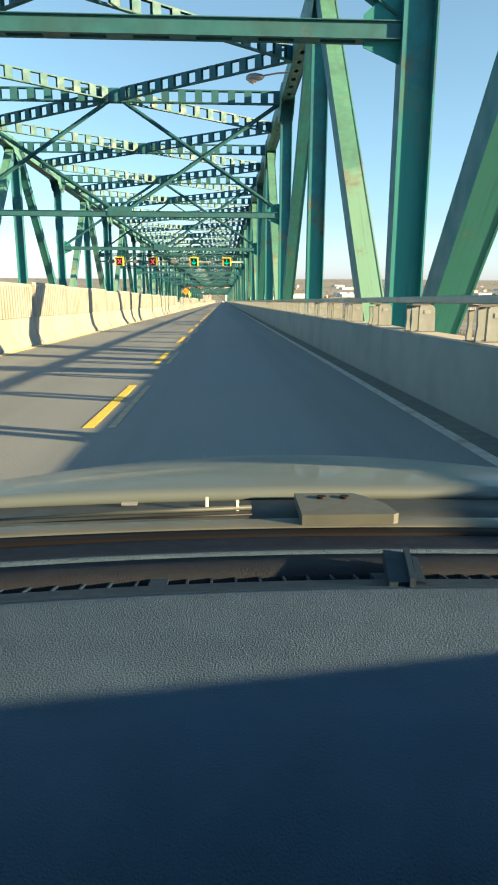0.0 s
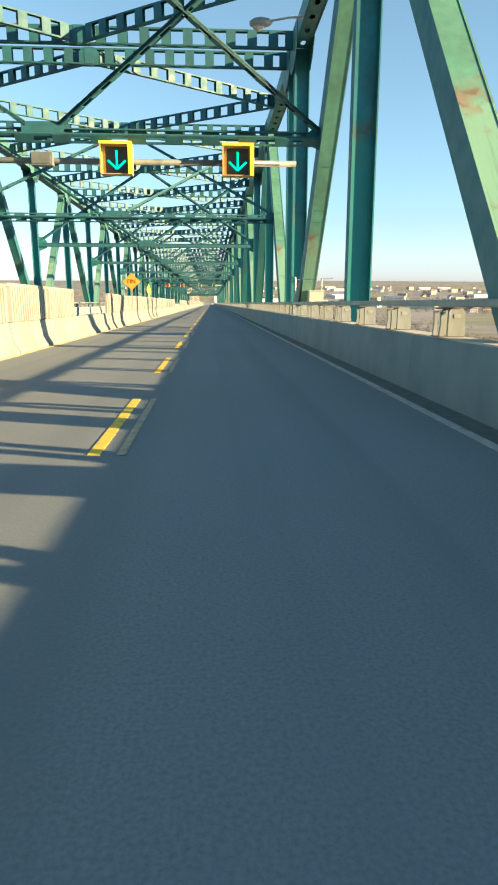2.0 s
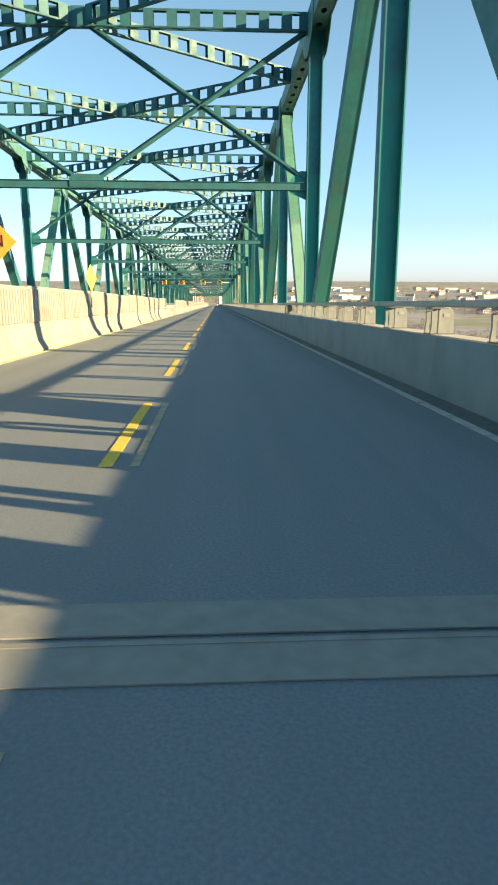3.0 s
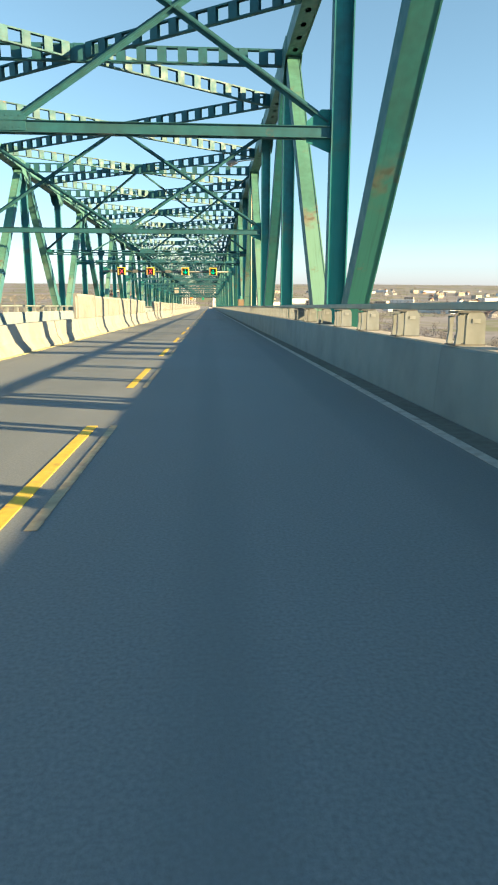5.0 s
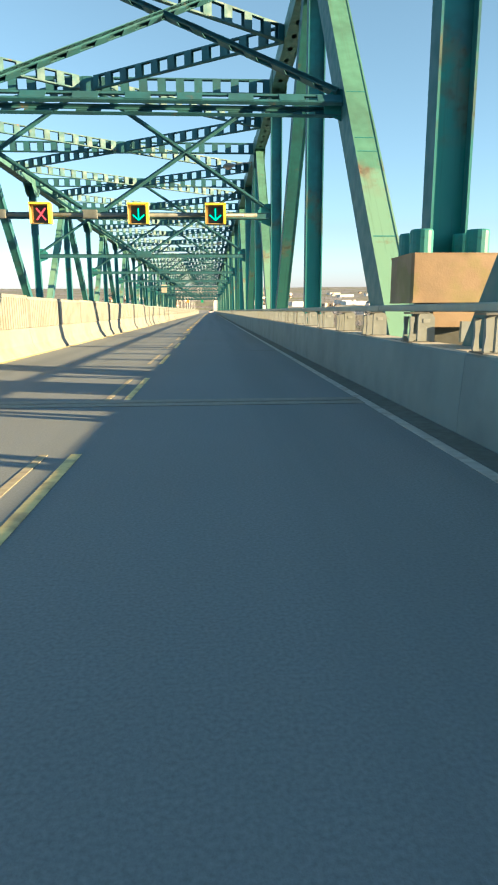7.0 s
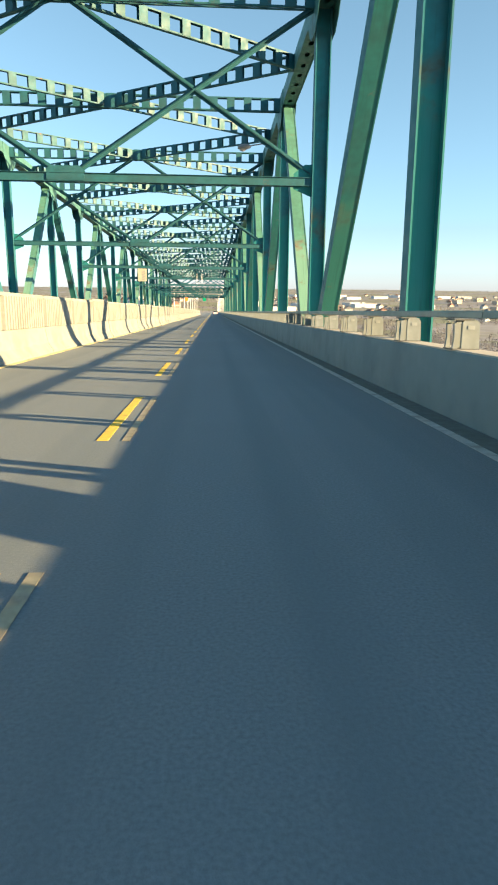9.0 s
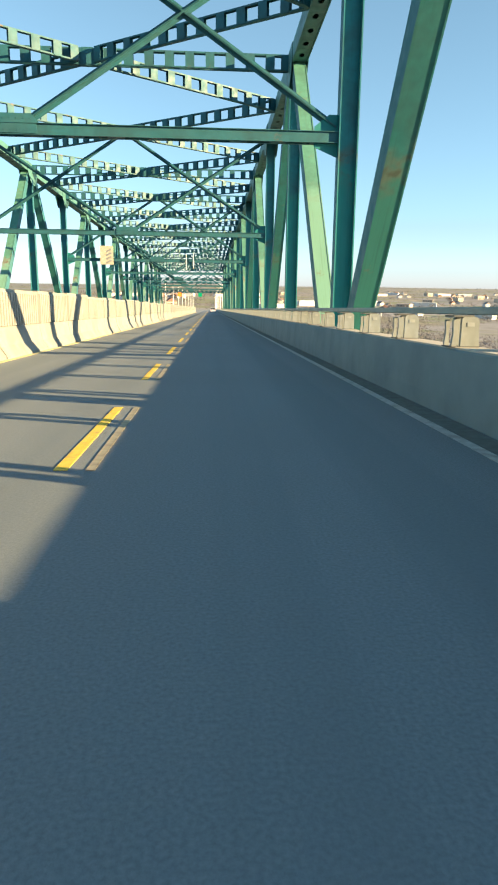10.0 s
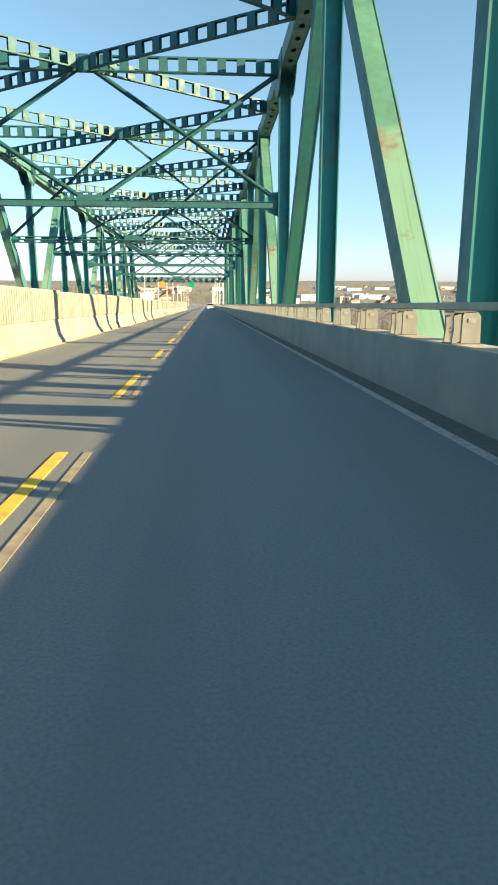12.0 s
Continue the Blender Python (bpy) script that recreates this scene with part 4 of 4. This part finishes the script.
# unseen body shell, shaped to shade the dashboard: dark opaque side windows, front posts that slope back to a roof
# behind it
for k in (-1, 1):
    side = Shape()
    side.box((k * 0.80, -0.50, EYE_Z - 0.68), (0.05, 2.7, 0.62))
    side.plate([(0.86, EYE_Z - 0.40), (0.70, EYE_Z - 0.36), (-0.746, EYE_Z + 0.24), (-0.88, EYE_Z + 0.24), (0.56, EYE_Z - 0.36), (0.56, EYE_Z - 0.40)], 0, k * 0.76, 0.05)
    for y in (-1.15, -1.80):
        side.box((k * 0.78, y, EYE_Z - 0.06), (0.05, 0.12, 0.62))
    part("car_side", side.mesh("car_side", BONNET_PAINT), car)
    part("side_window", Shape().plate([(-1.74, EYE_Z - 0.38), (0.62, EYE_Z - 0.38), (0.60, EYE_Z - 0.345), (-0.80, EYE_Z + 0.235), (-1.74, EYE_Z + 0.235)], 0, k * 0.765, 0.008).mesh("side_window", CAR_GLASS), car, label="opaque dark side pane that shades the dashboard")
    part("tail_lamp", Shape().box((k * 0.78, -1.925, EYE_Z - 0.42), (0.07, 0.04, 0.26)).mesh("tail_lamp", TAIL), car)
    fender = Shape()
    out = [(0.86, -0.40), (1.15, -0.40), (2.02, -0.62), (2.06, -0.92), (1.92, -0.92), (1.86, -0.72), (1.64, -0.63), (1.42, -0.72), (1.36, -0.92), (0.86, -0.92)]
    fender.plate([(y, EYE_Z + z) for y, z in out], 0, k * 0.79, 0.06)
    part("fender", fender.mesh("fender", BONNET_PAINT), car)
    for y in (-1.2, 1.64):
        wheel = part("wheel", Shape().tube([(k * 0.60, y, 0.31), (k * 0.80, y, 0.31)], 0.31, 22).mesh("wheel", TYRE), car)
        part("rim", Shape().tube([(k * 0.802, y, 0.31), (k * 0.812, y, 0.31)], [0.2, 0.17], 16).mesh("rim", GREY_STEEL), wheel)
part("roof", sheet([(-0.75, 0.24), (-0.9, 0.265), (-1.2, 0.28), (-1.7, 0.25), (-1.85, 0.22)], narrow, "roof", BONNET_PAINT, 0.03, 0.03), car)
part("rear_window", sheet([(-1.86, 0.20), (-1.92, 0.0), (-1.95, -0.32)], narrow, "rear_window", CAR_GLASS, 0.008, 0.0), car, label="dark tinted rear window")
part("rear_panel", sheet([(-1.94, -0.33), (-1.96, -0.42), (-1.97, -0.7), (-1.93, -0.90)], narrow, "rear_panel", BONNET_PAINT, 0.03, 0.0), car)
part("rear_bumper", sheet([(-1.98, -0.68), (-2.05, -0.72), (-2.05, -0.84), (-1.98, -0.91)], [-0.80 + 0.16 * k for k in range(11)], "rear_bumper", COWL, 0.03, 0.0), car, label="dark plastic rear bumper")
part("floor_pan", Shape().box((0, -0.45, 0.26), (1.54, 2.9, 0.05)).mesh("floor_pan", COWL), car)
part("front_bumper", sheet([(2.08, -0.60), (2.14, -0.66), (2.15, -0.80), (2.10, -0.95)], wide, "front_bumper", BONNET_PAINT, 0.03, 0.03, 0.75, 0.12), car)
part("firewall", Shape().box((0, 0.98, EYE_Z - 0.70), (1.5, 0.05, 0.56)).mesh("firewall", COWL), car)

# under the windscreen: cowl, dusty strip, seal, wiper parts
part("cowl", sheet([(1.143, -0.376), (1.13, -0.368), (1.08, -0.3685), (1.026, -0.370)], wide, "cowl", COWL, 0.015, 0.010, 0.75, 0.03), car, label="grey plastic cowl under the windscreen")
part("cowl_strip", sheet([(1.026, -0.368), (1.022, -0.3665), (0.992, -0.3690), (0.988, -0.371)], wide, "cowl_strip", SEAL_TAN, 0.010, 0.010, 0.75, 0.03), car, label="dusty tan strip along the windscreen base")
part("seal", sheet([(0.987, -0.3715), (0.965, -0.3755)], wide, "seal", RUBBER, 0.01, 0.010, 0.75, 0.035), car, label="black rubber seal")
wiper = part("wiper", Shape().tube([(-0.70, 1.04, EYE_Z - 0.380), (-0.36, 1.06, EYE_Z - 0.367), (-0.12, 1.075, EYE_Z - 0.364)], [0.003, 0.004, 0.005], 6).mesh("wiper", COWL, True), car, label="black wiper arm")
part("blade", Shape().tube([(-0.72, 1.025, EYE_Z - 0.383), (-0.3, 1.04, EYE_Z - 0.370), (-0.12, 1.045, EYE_Z - 0.367)], 0.003, 6).mesh("blade", VENT_BLACK, True), wiper)
cover = Shape().plate([(-0.038, 0.993), (0.118, 0.993), (0.128, 1.0), (0.118, 1.05), (0.09, 1.095), (0.07, 1.115), (-0.038, 1.115)], 2, EYE_Z - 0.360, 0.018)
cover = part("wiper_cover", cover.mesh("wiper_cover", COVER_GREY), car, label="greenish grey wiper spindle cover")
bolt = Shape().tube([(0, 1.085, EYE_Z - 0.353), (0, 1.085, EYE_Z - 0.347)], 0.0085, 12).mesh("bolt", VENT_BLACK)
for x in (0.008, 0.051):
    part("bolt", bolt, cover, pose(x, 0, 0))
jet = Shape().box((0, 1.075, EYE_Z - 0.362), (0.005, 0.01, 0.022)).mesh("washer_jet", WHITE_PAINT)
for x in (-0.145, -0.2):
    part("washer_jet", jet, car, pose(x, 0.0, 0.0 if x > -0.18 else 0.006))
part("clip", Shape().box((-0.343, 1.10, EYE_Z - 0.363), (0.028, 0.008, 0.005)).mesh("clip", GREY_STEEL), car)

# dashboard: ledge, grained welt, slope, defroster slots with fins, frame, top
part("windscreen_ledge", sheet([(0.965, -0.378), (0.95, -0.3735), (0.90, -0.3655), (0.868, -0.3615)], wide, "windscreen_ledge", LEDGE_NAVY, 0.03, 0.012, 0.75, 0.045), car, label="dark blue ledge under the windscreen")
part("welt", sheet([(0.868, -0.3605), (0.862, -0.3595), (0.855, -0.3615)], wide, "welt", VINYL, 0.02, 0.012, 0.75, 0.045), car, label="grained vinyl welt")
part("vent_slope", sheet([(0.854, -0.3625), (0.82, -0.3635), (0.788, -0.3655), (0.786, -0.39)], wide, "vent_slope", TRIM_DARK, 0.01, 0.012, 0.75, 0.05), car, label="dark slope behind the defroster slots")
part("vent_slot", sheet([(0.80, -0.388), (0.75, -0.385)], wide, "vent_slot", VENT_BLACK, 0.01, 0.012, 0.75, 0.05), car, label="black defroster vent slot")
part("vent_frame", sheet([(0.758, -0.384), (0.758, -0.3585), (0.752, -0.3555), (0.715, -0.3465), (0.703, -0.3425), (0.699, -0.347)], wide, "vent_frame", TRIM_BLUE, 0.008, 0.012, 0.75, 0.05), car, label="blue-grey frame along the vent slots")
near_rows = [(0.699, -0.345), (0.696, -0.3405), (0.685, -0.338), (0.66, -0.3355), (0.58, -0.330), (0.50, -0.327), (0.43, -0.330), (0.37, -0.345), (0.325, -0.372), (0.30, -0.42), (0.29, -0.55), (0.34, -0.80)]
part("dashboard", sheet(near_rows, wide, "dashboard", VINYL, 0.03, 0.012, 0.75, 0.05), car, label="dark blue-grey grained vinyl dashboard")
fin = Shape().plate([(0.757, EYE_Z - 0.384), (0.787, EYE_Z - 0.384), (0.787, EYE_Z - 0.3645), (0.757, EYE_Z - 0.357)], 0, 0, 0.003).mesh("vent_fin", TRIM_BLUE)
fin_spots = [-0.115 - 0.0352 * k for k in range(11)] + [-0.049 + 0.0323 * k for k in range(8)] + [0.296 + 0.03 * k for k in range(17)]
for x in fin_spots:
    part("vent_fin", fin, car, bowed(x - MIDDLE))
divider = Shape().plate([(0.756, EYE_Z - 0.384), (0.79, EYE_Z - 0.384), (0.79, EYE_Z - 0.364), (0.756, EYE_Z - 0.357)], 0, 0, 0.024).mesh("vent_divider", TRIM_BLUE)
for x in (-0.0865, 0.212):
    part("vent_divider", divider, car, bowed(x - MIDDLE))
tab = Shape()
tab.plate([(-0.012, 0.705), (0.014, 0.705), (0.032, 0.80), (0.006, 0.81)], 2, EYE_Z - 0.346, 0.016)
tab.plate([(0.012, 0.700), (0.019, 0.700), (0.038, 0.795), (0.031, 0.798)], 2, EYE_Z - 0.341, 0.022)
tab.plate([(0.028, 0.725), (0.040, 0.722), (0.052, 0.80), (0.046, 0.805)], 2, EYE_Z - 0.352, 0.012)
part("sensor_tab", tab.mesh("sensor_tab", TRIM_BLUE), car, pose(0.216 - MIDDLE, 0, 0), "raised blue-grey plastic tab beside the vent")
